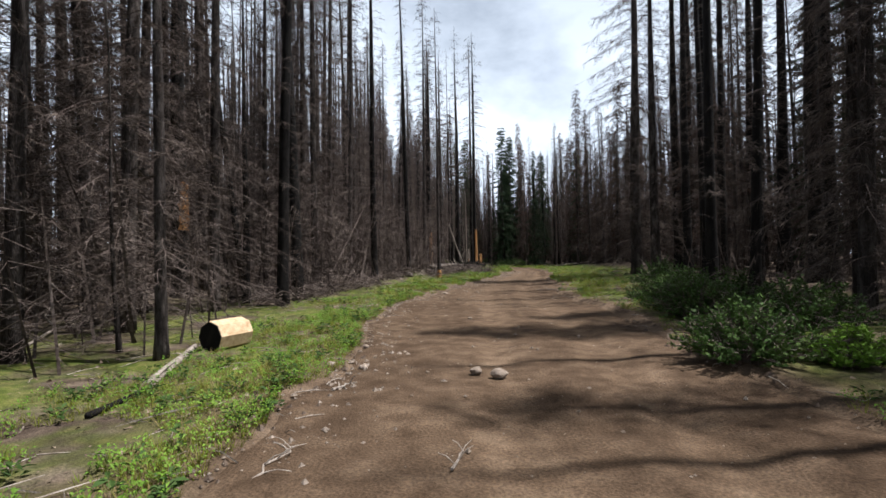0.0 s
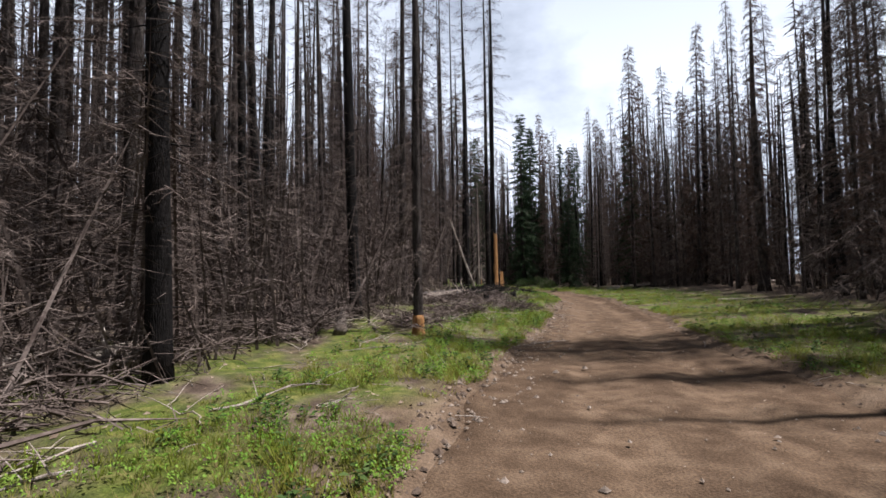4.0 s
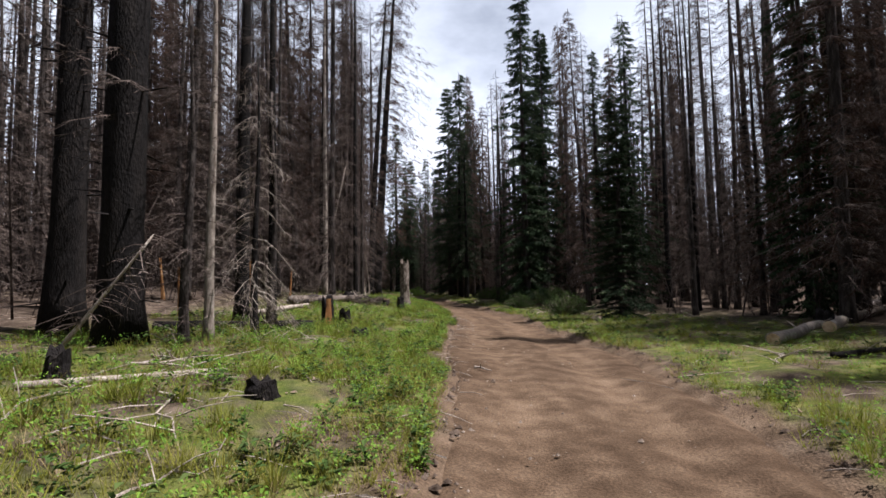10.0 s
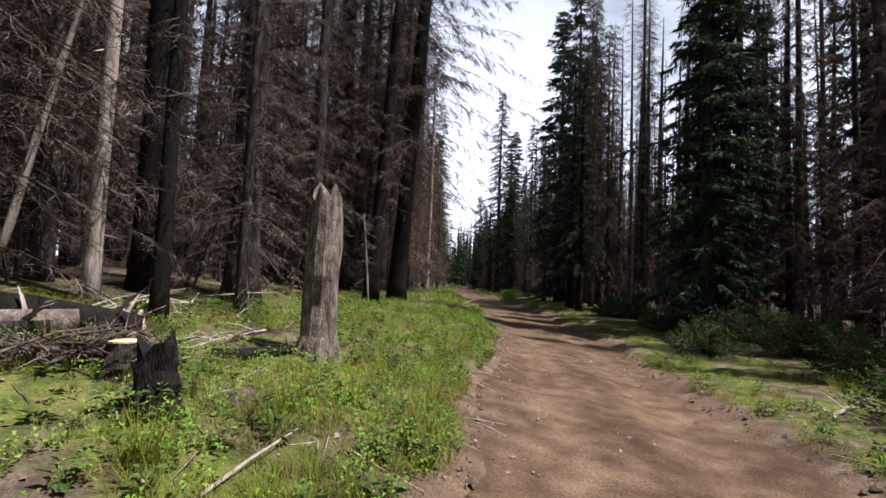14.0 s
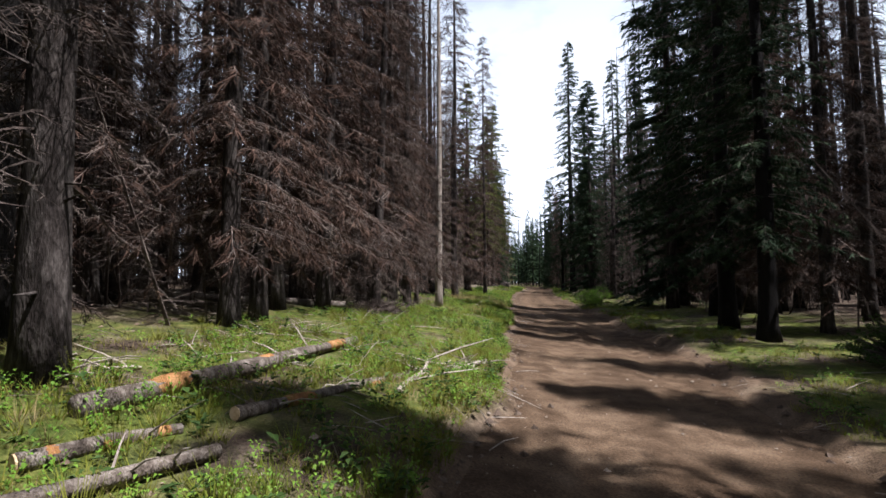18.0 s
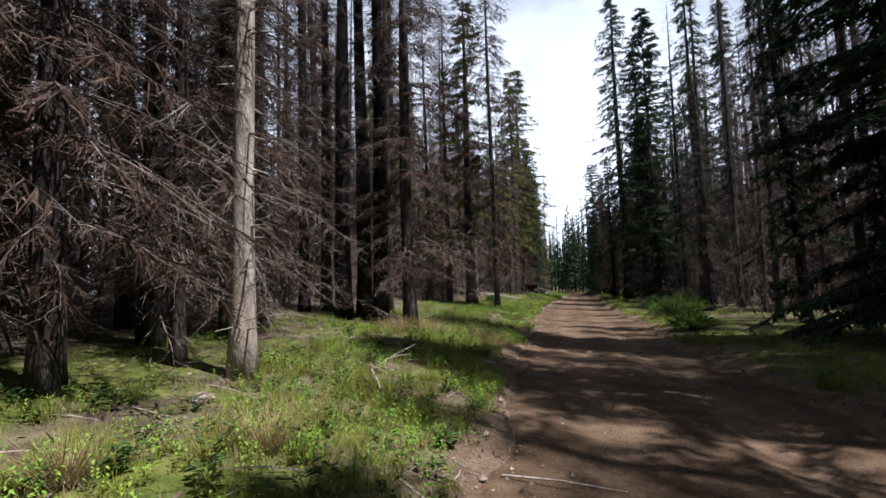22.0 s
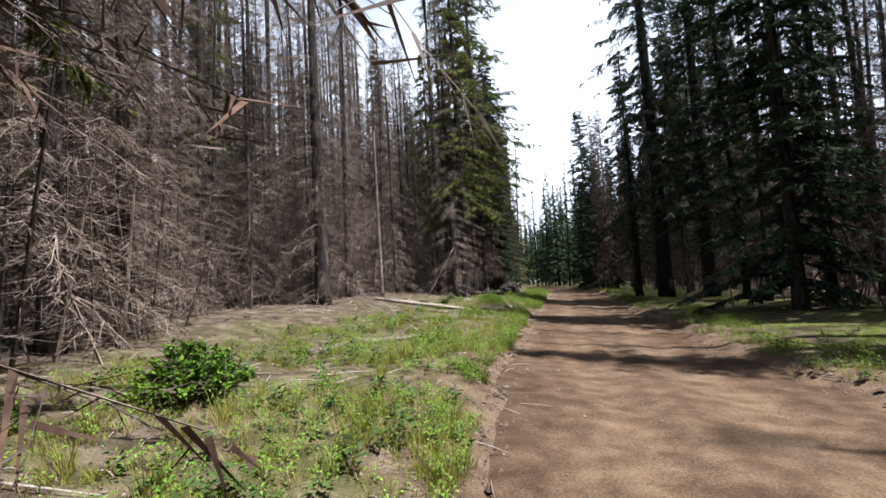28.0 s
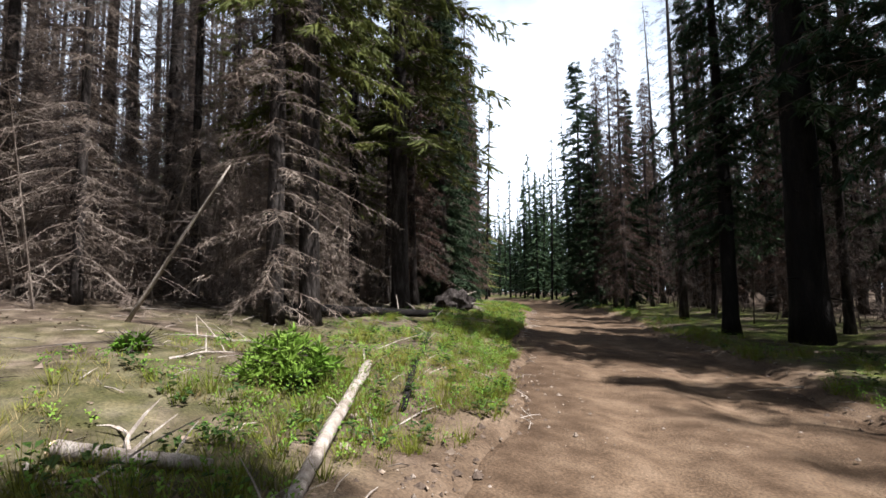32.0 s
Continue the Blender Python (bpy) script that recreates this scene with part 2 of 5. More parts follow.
    l.new(hh.outputs[0], bp.inputs["Height"])
    l.new(bp.outputs["Normal"], b.inputs["Normal"])
    return m


SOIL = ground_material("packed_dirt", True)
FLOOR = ground_material("forest_floor", False)


# ---- the lie of the land ----
# the line of travel, as it bends through the wood
BEND = [(-0.6, -60), (0.0, 0), (0.8, 6.5), (1.2, 14), (1.7, 22.1), (4.0, 32.2), (6.0, 40.2), (7.6, 47), (8.5, 54.6), (8.6, 61.6), (8.1, 68.6), (6.9, 81.1),
        (5.3, 88.1), (3.6, 94.3), (2.1, 99.8), (0.4, 105.6), (-1.6, 111.7), (-3.9, 118.5), (-8.3, 131.8), (-10.6, 138.8), (-12.7, 146.3), (-17.8, 166), (-22.5, 185), (-30, 205), (-52, 235), (-90, 262), (-250, 350), (-500, 760)]


def smooth_line():
    p = np.array(BEND, float)
    y = np.arange(-60, 760, 1.0)
    x = np.interp(y, p[:, 1], p[:, 0])
    k = np.exp(-0.5 * (np.arange(-12, 13) / 4.0) ** 2)
    x = np.convolve(np.pad(x, 12, mode="reflect", reflect_type="odd"), k / k.sum(), mode="valid")
    s = np.concatenate([[0], np.cumsum(np.hypot(np.diff(x), 1.0))])
    return np.stack([x, y], 1), s - s[60]


LINE, LINE_S = smooth_line()
TAN = np.gradient(LINE, axis=0)
TAN /= np.linalg.norm(TAN, axis=1)[:, None]


def along(x, y):
    """Distance along the line of travel, and to its right."""
    i = int(np.clip(round(y + 60), 0, len(LINE) - 1))
    for _ in range(4):
        i = int(np.clip(i + round(float((x - LINE[i, 0]) * TAN[i, 0] + (y - LINE[i, 1]) * TAN[i, 1])), 0, len(LINE) - 1))
    dx, dy = x - LINE[i, 0], y - LINE[i, 1]
    return float(LINE_S[i] + dx * TAN[i, 0] + dy * TAN[i, 1]), float(dx * TAN[i, 1] - dy * TAN[i, 0])


def place(s, d):
    x, y = np.interp(s, LINE_S, LINE[:, 0]), np.interp(s, LINE_S, LINE[:, 1])
    tx, ty = np.interp(s, LINE_S, TAN[:, 0]), np.interp(s, LINE_S, TAN[:, 1])
    return x + d * ty, y - d * tx


def left_edge(s):
    """How far the left edge of the dirt lies from the line of travel."""
    return float(np.interp(s, [-20, 0, 7, 12, 16, 22, 30, 42, 50, 62, 70, 75, 92, 101, 117, 127, 150], [2.1, 2.1, 2.3, 2.9, 2.7, 1.9, 1.1, 0.45, 0.35, 0.8, 0.6, 0.45, 0.65, 0.7, 0.75, 0.8, 0.65])) + 0.13 * math.sin(s * 0.5) + 0.07 * math.sin(s * 1.3) + 0.22 * noise.noise((s * 0.8, 0.0, 5.0))


def right_edge(s):
    return float(np.interp(s, [-20, 0, 20, 40, 55, 70, 100, 125, 140, 160], [3.4, 3.4, 3.6, 3.3, 3.2, 3.2, 3.6, 3.8, 4.2, 4.4])) + 0.18 * math.sin(s * 0.5 + 1) + 0.08 * math.sin(s * 1.4)


def cross(s, d):
    """The land falls from left to right across the track."""
    fall = float(np.interp(s, [30, 40, 49, 59, 68, 73, 80, 88, 95, 100, 105, 112, 121, 131, 145, 161, 210], [0, 0.8, 2.3, 2.5, 3.2, 4.2, 5.5, 5.3, 4.8, 3.6, 2.8, 2.3, 3.0, 2.5, 2.5, 3.0, 0]))
    return -math.tan(radians(fall)) * 11 * math.tanh(d / 11)


def height(s, d):
    """Height of the ground over the middle of the track."""
    e = -d - left_edge(s) if d < 0 else d - right_edge(s)
    if e <= -0.35:
        return cross(s, d)
    out = e + 0.35
    if d < 0:
        a = float(np.interp(s, [0, 12, 25, 47, 56, 66, 77, 90, 110, 130, 150, 170], [-0.35, -0.05, 0.3, 0.65, 0.45, 0.25, 0.5, 0.45, 0.45, 0.5, 0.5, 0.6]))
        b = float(np.interp(s, [0, 25, 60, 110, 150], [0.2, 0.6, 0.6, 1.0, 1.3]))
        z = 0.06 * min(out / 0.5, 1) + a * (1 - math.exp(-out / 2.6)) + b * (1 - math.exp(-max(out - 4, 0) / 14))
    else:
        a = float(np.interp(s, [0, 20, 45, 75, 95, 130], [-0.2, 0.0, 0.25, 0.35, 0.5, 0.35]))
        b = float(np.interp(s, [0, 30, 60, 100, 150], [0.1, 0.6, 1.1, 0.8, 0.5]))
        z = 0.10 * min(out / 0.35, 1) + a * (1 - math.exp(-out / 2.6)) + b * (1 - math.exp(-max(out - 4, 0) / 12))
    wob = noise.noise((s * 0.35, d * 0.35, 3.1)) * 0.14 + noise.noise((s * 1.3, d * 1.3, 7.7)) * 0.05
    return cross(s, d) + z + wob * min(out / 0.9, 1.0) + 0.03 * noise.noise((s * 2.6, d * 2.6, 4.4)) * min(out / 0.3, 1.0)


def ground_at(x, y):
    return height(*along(x, y))


# ---- building blocks ----
rnd = random.Random(11)


class Shape:
    """Collects tubes and slivers into one mesh."""

    def __init__(self):
        self.v, self.f = [], []

    def tube(self, pts, radii, sides=6, cap=True, rough=0.0):
        k0 = len(self.v)
        n = len(pts)
        for i, (p, r) in enumerate(zip(pts, radii)):
            a = Vector(pts[min(i + 1, n - 1)]) - Vector(pts[max(i - 1, 0)])
            u = a.cross(Vector((0.31, 0.27, 0.91) if abs(a.z) < 0.8 * a.length else (1, 0.2, 0))).normalized()
            w = a.cross(u).normalized()
            for j in range(sides):
                t = 2 * math.pi * j / sides
                q = r * (1 + (rnd.uniform(-rough, rough) if rough else 0))
                self.v.append(Vector(p) + u * (q * math.cos(t)) + w * (q * math.sin(t)))
        for i in range(n - 1):
            for j in range(sides):
                a, b = k0 + i * sides + j, k0 + i * sides + (j + 1) % sides
                self.f.append((a, b, b + sides, a + sides))
        if cap:
            self.f.append(tuple(range(k0 + sides - 1, k0 - 1, -1)))
            self.f.append(tuple(range(k0 + (n - 1) * sides, k0 + n * sides)))

    def sliver(self, p, tip, width):
        """One thin pointed twig or blade."""
        a = Vector(tip) - Vector(p)
        u = a.cross(Vector((rnd.uniform(-1, 1), rnd.uniform(-1, 1), rnd.uniform(-1, 1))))
        u = u.normalized() * width * 0.5
        k = len(self.v)
        self.v += [Vector(p) - u, Vector(p) + u, Vector(tip)]
        self.f.append((k, k + 1, k + 2))

    def twig(self, p, mid, tip, width):
        """One bent, tapering twig."""
        a = tip - p
        u = a.cross(Vector((rnd.uniform(-1, 1), rnd.uniform(-1, 1), rnd.uniform(-1, 1)))).normalized() * width * 0.5
        k = len(self.v)
        self.v += [p - u, p + u, mid + u * 0.65, mid - u * 0.65, tip]
        self.f += [(k, k + 1, k + 2, k + 3), (k + 3, k + 2, k + 4)]

    def leaf(self, p, tip, width, across=None):
        a = Vector(tip) - Vector(p)
        u = a.cross(across or Vector((rnd.uniform(-1, 1), rnd.uniform(-1, 1), rnd.uniform(-0.3, 1)))).normalized() * width * 0.5
        k = len(self.v)
        m = Vector(p) + a * 0.45
        self.v += [Vector(p), m - u, Vector(tip), m + u]
        self.f.append((k, k + 1, k + 2, k + 3))

    def mesh(self, name, material, smooth=False):
        me = bpy.data.meshes.new(name)
        me.from_pydata([tuple(v) for v in self.v], [], self.f)
        me.materials.append(material)
        if smooth:
            me.polygons.foreach_set("use_smooth", [True] * len(me.polygons))
        return me


def part(name, me, parent, label=""):
    ob = new(name, me)
    ob.parent = parent
    return tagged(ob, label)


# ---- ground and road ----
def ground_sheet():
    srow = [*np.arange(-300, -20, 20), *np.arange(-20, 0, 1.0), *np.arange(0, 185, 0.4), *np.arange(185, 260, 3), *np.arange(260, 800, 30)]
    near = [*np.arange(-14, -5, 0.6), *np.arange(-5, 6.01, 0.28), *np.arange(6.6, 14, 0.6)]
    drow = [-900, -400, -200, -110, -60, -40, -28, -20, -16, *near, 16, 20, 28, 40, 60, 110, 200, 400, 900]
    verts, cover = [], []
    for s in srow:
        for d in drow:
            c = max(-60, min(60, d))
            x, y = place(min(max(s, -55), 740), c)
            if s < -55:
                y += s + 55
            if s > 740:
                y += s - 740
            x += d - c
            le, re = left_edge(s), right_edge(s)
            z = height(s, c) - 0.13 * max(0.0, min(1.0, (min(d + le, re - d) - 0.02) / 0.5))
            z -= max(0, abs(d) - 60) * 0.01
            verts.append((x, y, z))
            e = -d - le if d < 0 else d - re
            lush = max(0.0, min(1.0, (e + 0.1) / 0.5)) * max(0.0, min(1.0, (9.0 - e) / 4.0))
            lush *= float(np.interp(s, [108, 122, 140], [1.0, 0.7, 0.35])) if d < 0 else 1.0
            rim = float(np.interp(s, [0, 20, 35, 50, 110, 145], [1.1, 0.9, 0.5, 0.2, 0.4, 0.9]))
            bare = max(0.0, min(1.0, 1.15 - (e + 0.55 * noise.noise((s * 0.8, d * 0.9, 6)) + 0.3 * noise.noise((s * 2.1, d * 2.3, 2))) / rim)) if e > -1 else 1.0
            cover += [lush, bare, 0, 1]
    w = len(drow)
    faces = [(i * w + j, i * w + j + 1, (i + 1) * w + j + 1, (i + 1) * w + j) for i in range(len(srow) - 1) for j in range(w - 1)]
    me = bpy.data.meshes.new("ground")
    me.from_pydata(verts, [], faces)
    me.materials.append(FLOOR)
    me.color_attributes.new("cover", "FLOAT_COLOR", "POINT").data.foreach_set("color", cover)
    me.polygons.foreach_set("use_smooth", [True] * len(me.polygons))
    return tagged(new("ground", me), "forest floor of brown litter, soil and patchy grass", "ground", kind="structure")


def road_strip():
    """The dirt track: two worn wheel lines, a loose middle and a ragged, softly raised edge."""
    verts, track = [], []
    srow = [*np.arange(-55, 0, 2.0), *np.arange(0, 190, 0.3), *np.arange(190, 330, 4)]
    n = 35
    for s in srow:
        le, re = -left_edge(s) - 0.12, right_edge(s) + 0.12
        for j in range(n):
            u = j / (n - 1)
            d = le + (re - le) * u
            x, y = place(s, d)
            mid = (re - max(le, -1.5)) / 2 + max(le, -1.5)
            lane = max(math.exp(-((d - mid + 0.85) / 0.36) ** 2), math.exp(-((d - mid - 0.85) / 0.36) ** 2))
            z = -0.045 * lane + 0.028 * noise.noise((s * 0.5, d * 1.4, 1)) + 0.015 * noise.noise((s * 1.7, d * 3.2, 4))
            rut = float(np.interp(s, [0, 110, 135, 150, 200], [0.2, 0.3, 0.8, 1.6, 1.6]))
            z -= rut * 0.05 * max(0, noise.noise((s * 0.16, d * 2.2, 9))) if d > 0.8 else 0
            edge = min(u, 1 - u) * (re - le)
            z += -0.10 * max(0, 1 - edge / 0.25) if edge < 0.25 else 0.045 * max(0, 1 - abs(edge - 0.4) / 0.3) * (0.4 + noise.noise((s * 0.8, d, 2)))
            bank = math.exp(-((s - 50) / 13) ** 2) * math.exp(-((re - d - 0.75) / 0.3) ** 2)
            z += bank * (0.13 + 0.1 * noise.noise((s * 0.9, d * 2, 3)) + 0.06 * noise.noise((s * 3.1, d * 4, 8)))
            verts.append((x, y, z + cross(s, d)))
            track.append(max(0.11, min(1.0, lane * 0.7 + 0.22 + 0.3 * noise.noise((s * 0.12, d * 3.5, 2)))) * (1 - 0.9 * min(1, bank * 1.3)))
    faces = [(i * n + j, i * n + j + 1, (i + 1) * n + j + 1, (i + 1) * n + j) for i in range(len(srow) - 1) for j in range(n - 1)]
    me = bpy.data.meshes.new("road")
    me.from_pydata(verts, [], faces)
    me.materials.append(SOIL)
    me.attributes.new("track", "FLOAT", "POINT").data.foreach_set("value", track)
    me.polygons.foreach_set("use_smooth", [True] * len(me.polygons))
    return tagged(new("road", me), "brown dirt forest track with worn wheel lines", "road", kind="structure")


ground_sheet()
road_strip()


# ---- trees ----
def trunk_shape(h, r, sides=12, lean=0.0, broken=False, base=True):
    s = Shape()
    n = 12
    ax, ay = rnd.uniform(0, 6.28), rnd.uniform(0.1, 0.35)
    pts, rad = [], []
    for i in range(n):
        t = i / (n - 1)
        z = h * t ** 1.5
        f = z / h
        pts.append((lean * z + math.cos(ax + f * 4) * ay * f * (1 - f), math.sin(ax + f * 3) * ay * f * (1 - f), z - (0.3 if i == 0 else 0)))
        rad.append(max(0.015, r * (1 - f) ** 0.75 * 0.96 if not broken else r * (1 - 0.35 * f)) * (1 + (0.4 * math.exp(-z / 0.28) if base else 0)))
    s.tube(pts, rad, sides, True, 0.09)
    for j in range(int(5 * h ** 0.5) if r > 0.1 else 0):
        z, a = rnd.uniform(0.5, min(8.0, h * 0.6)), rnd.uniform(0, 6.283)
        q = r * (1 - z / h) ** 0.75
        ln = q + rnd.uniform(0.06, 0.4)
        p = Vector((lean * z + math.cos(a) * q * 0.7, math.sin(a) * q * 0.7, z))
        s.tube([p, Vector((lean * z + math.cos(a) * ln, math.sin(a) * ln, z + rnd.uniform(-0.12, 0.08)))], [rnd.uniform(0.012, 0.024), 0.006], 3, False)
    if broken:
        for j in range(6):
            a = j * 1.05
            p = Vector((pts[-1][0] + math.cos(a) * rad[-1] * 0.6, pts[-1][1] + math.sin(a) * rad[-1] * 0.6, h - 0.15))
            s.tube([p, p + Vector((0, 0, rnd.uniform(0.2, 0.7)))], [rad[-1] * 0.4, 0.01], 3, False)
    return s


def boughs(h, r, n, z0, reach, droop, twigs, twig_len, thick=0.022, up=0.1, needles=None, spray=0.12, shape=0.8, low=1.0, fine=1.0):
    """Whorls of curved branches with forking twigs; the second shape holds needle sprays where the tree has them."""
    wood, leafs = Shape(), Shape()
    step, turn = 0.021 * h, rnd.uniform(0, 6.283)
    for i in range(n):
        f = (i + rnd.random()) / n
        z = z0 + (h - z0) * f * 0.985
        if rnd.random() < 0.7:
            z = min(h - 0.1, round(z / step) * step + rnd.uniform(-0.07, 0.07))
        t = max(0.0, (h - z) / (h - z0))
        a = rnd.uniform(0, 6.283)
        uneven = 0.86 + 0.24 * math.sin(2 * a + turn + z * 0.8)
        length = (reach * t ** shape * rnd.uniform(0.55, 1.12) * uneven + 0.12) * (low if t > 0.85 else 1.0)
        rise = up * (1 - 1.6 * t) + rnd.uniform(-0.12, 0.12)
        sway = rnd.uniform(-0.16, 0.16) * length
        pts = []
        for k in range(5):
            q = k / 4
            e = sway * q * q + rnd.uniform(-0.02, 0.02) * length
            lift = rise * q - droop * q * q + 0.3 * droop * q ** 4
            pts.append(Vector((math.cos(a) * length * q - math.sin(a) * e, math.sin(a) * length * q + math.cos(a) * e, z + length * lift)))
        w = thick * (0.35 + 0.6 * t)
        wood.tube(pts, [w, w * 0.75, w * 0.5, w * 0.3, 0.003], 3, False)
        m = int(twigs * (0.35 + 0.65 * t) * rnd.uniform(0.7, 1.2))
        side = Vector((-math.sin(a), math.cos(a), 0))
        for k in range(m):
            q = rnd.uniform(0.12, 1.0) * 4
            b = min(int(q), 3)
            p = pts[b].lerp(pts[b + 1], q - b)
            out = (pts[b + 1] - pts[b]).normalized()
            w = side * rnd.choice((-1, 1)) * rnd.uniform(0.3, 1.0) + out * rnd.uniform(0.2, 0.9) + Vector((0, 0, -rnd.uniform(0.0, 0.7) * (0.5 + droop)))
            ln = twig_len * rnd.uniform(0.5, 1.3)
            mid = p + w.normalized() * ln * 0.55
            tip = mid + (w.normalized() + Vector((rnd.uniform(-0.3, 0.3), rnd.uniform(-0.3, 0.3), -rnd.uniform(0, 0.6)))).normalized() * ln * 0.45
            if needles is None or rnd.random() > needles:
                wood.twig(p, mid, tip, 0.012 * fine)
                for g in (0.12, 0.3, 0.48, 0.64, 0.8, 0.92):
                    v = p.lerp(mid, g / 0.55) if g < 0.55 else mid.lerp(tip, (g - 0.55) / 0.45)
                    wood.sliver(v, v + Vector((w.x * 0.5 + rnd.uniform(-1, 1), w.y * 0.5 + rnd.uniform(-1, 1), rnd.uniform(-1, 0.25))) * twig_len * 0.4, 0.0095 * fine)
            else:
                for g in (0.0, 0.2, 0.4, 0.6, 0.8):
                    v = p.lerp(tip, g)
                    leafs.sliver(v, tip + Vector((rnd.uniform(-1, 1), rnd.uniform(-1, 1), rnd.uniform(-1, 0.3))) * twig_len * 0.36, spray)
    return wood, leafs


def make_tree(name, label, category, trunk, wood, leafs, bark, twig, leaf):
    e = tagged(new(name), label, category)
    part("trunk", trunk.mesh("trunk", bark, True), e)
    if wood.v:
        tagged(part("crown", wood.mesh("crown", twig), e), kind="stuff")
    if leafs.v:
        tagged(part("foliage", leafs.mesh("foliage", leaf), e), kind="stuff")
    return e


KINDS = {}


def kind(key, build, count):
    KINDS[key] = [build() for _ in range(count)]


def snag(h=24, r=0.2):
    w, l = boughs(h, r, 110, 3.0, 1.5, 0.3, 9, 0.45, 0.018)
    return make_tree("burnt_snag", "tall fire-blackened conifer trunk with a few bare branch stubs", "tree", trunk_shape(h, r), w, l, BURNT, TWIG, None)


def snag_brown(h=24, r=0.18):
    w, l = boughs(h, r, 190, 1.8, 2.0, 0.5, 18, 0.4, 0.016, shape=0.6)
    return make_tree("dead_conifer", "dead standing conifer with grey-brown bark and thin bare twigs", "tree", trunk_shape(h, r), w, l, BARK, TWIG, None)


def dead_fir(h=22, r=0.17):
    w, l = boughs(h, r, 270, 0.9, 2.5, 0.6, 26, 0.42, 0.017, up=0.05, shape=0.6)
    return make_tree("dead_fir", "dead fir with dense drooping grey-brown twigs", "tree", trunk_shape(h, r), w, l, BARK, TWIG, None)


def grey_fir(h=20, r=0.17):
    # the crown wears the lighter twig colour that stands in for sun
    w, l = boughs(h, r, 250, 0.5, 2.4, 0.55, 26, 0.42, 0.017, up=0.05, shape=0.5)
    return make_tree("bleached_fir", "dead fir with a tangle of fine twigs in a sunlit tint", "tree", trunk_shape(h, r), w, l, BARK, TWIG_LIT, None)


def rust_fir(h=23, r=0.19):
    w, l = boughs(h, r, 280, 1.6, 2.4, 0.55, 28, 0.4, 0.017, up=0.05, needles=0.45, spray=0.024, shape=0.65)
    return make_tree("brown_fir", "scorched fir with reddish-brown dead needles", "tree", trunk_shape(h, r), w, l, BARK, TWIG, RUST)


def green_fir(h=24, r=0.24):
    w, l = boughs(h, r, 330, 0.7, 2.5, 0.35, 46, 0.3, 0.02, up=0.35, needles=0.95, spray=0.056, shape=0.55)
    return make_tree("green_fir", "living fir with dark green needles and a pointed crown", "tree", trunk_shape(h, r), w, l, BARK, TWIG, NEEDLE)


def olive_fir(h=22, r=0.22):
    w, l = boughs(h, r, 230, 4.5, 2.5, 0.45, 42, 0.3, 0.02, up=0.3, needles=0.75, spray=0.045, shape=0.6)
    return make_tree("green_fir", "half-scorched fir, yellow-green needles above bare lower twigs", "tree", trunk_shape(h, r), w, l, BARK, TWIG, OLIVE)


def tall_fir(h=22, r=0.22):
    w, l = boughs(h, r, 260, 3.4, 2.6, 0.4, 40, 0.3, 0.02, up=0.2, needles=0.68, spray=0.046, shape=0.6)
    return make_tree("dark_fir", "dark green fir with a bare black lower trunk", "tree", trunk_shape(h, r), w, l, BURNT, TWIG, NEEDLE)


def high_fir(h=26, r=0.2):
    w, l = boughs(h, r, 120, 7.5, 4.0, 0.4, 30, 0.5, 0.022, up=0.25, shape=0.5)
    return make_tree("dead_fir", "dead fir, bare below, with long layered branches high up", "tree", trunk_shape(h, r), w, l, BURNT, TWIG, None)


def big_fir(h=27, r=0.36):
    w, l = boughs(h, r, 330, 5.5, 4.6, 0.5, 44, 0.42, 0.018, up=0.1, needles=0.4, spray=0.022, shape=0.5)
    return make_tree("brown_fir", "big dead fir with a broad grey-brown crown above a bare trunk", "tree", trunk_shape(h, r), w, l, BURNT, TWIG, RUST)


def drooping(h=7, r=0.08):
    w, l = boughs(h, r, 44, 0.8, 1.9, 0.95, 14, 0.42, 0.02, up=0.25, shape=0.45)
    return make_tree("drooping_snag", "thin burnt tree with long drooping bleached branches", "tree", trunk_shape(h, r, 6), w, l, BURNT, PALE, None)


def sapling(h=6, r=0.045):
    w, l = boughs(h, r, 40, 0.4, 0.95, 0.3, 7, 0.3, 0.01, shape=0.6)
    return make_tree("dead_sapling", "thin dead grey sapling with fine bare twigs", "tree", trunk_shape(h, r, 5), w, l, BARK, TWIG, None)


def young_fir(h=5, r=0.06):
    w, l = boughs(h, r, 60, 0.15, 1.2, 0.25, 18, 0.3, 0.012, up=0.35, needles=0.95, spray=0.035, shape=0.8)
    return make_tree("young_fir", "small young fir with green needles", "tree", trunk_shape(h, r, 5), w, l, BARK, TWIG, NEEDLE)


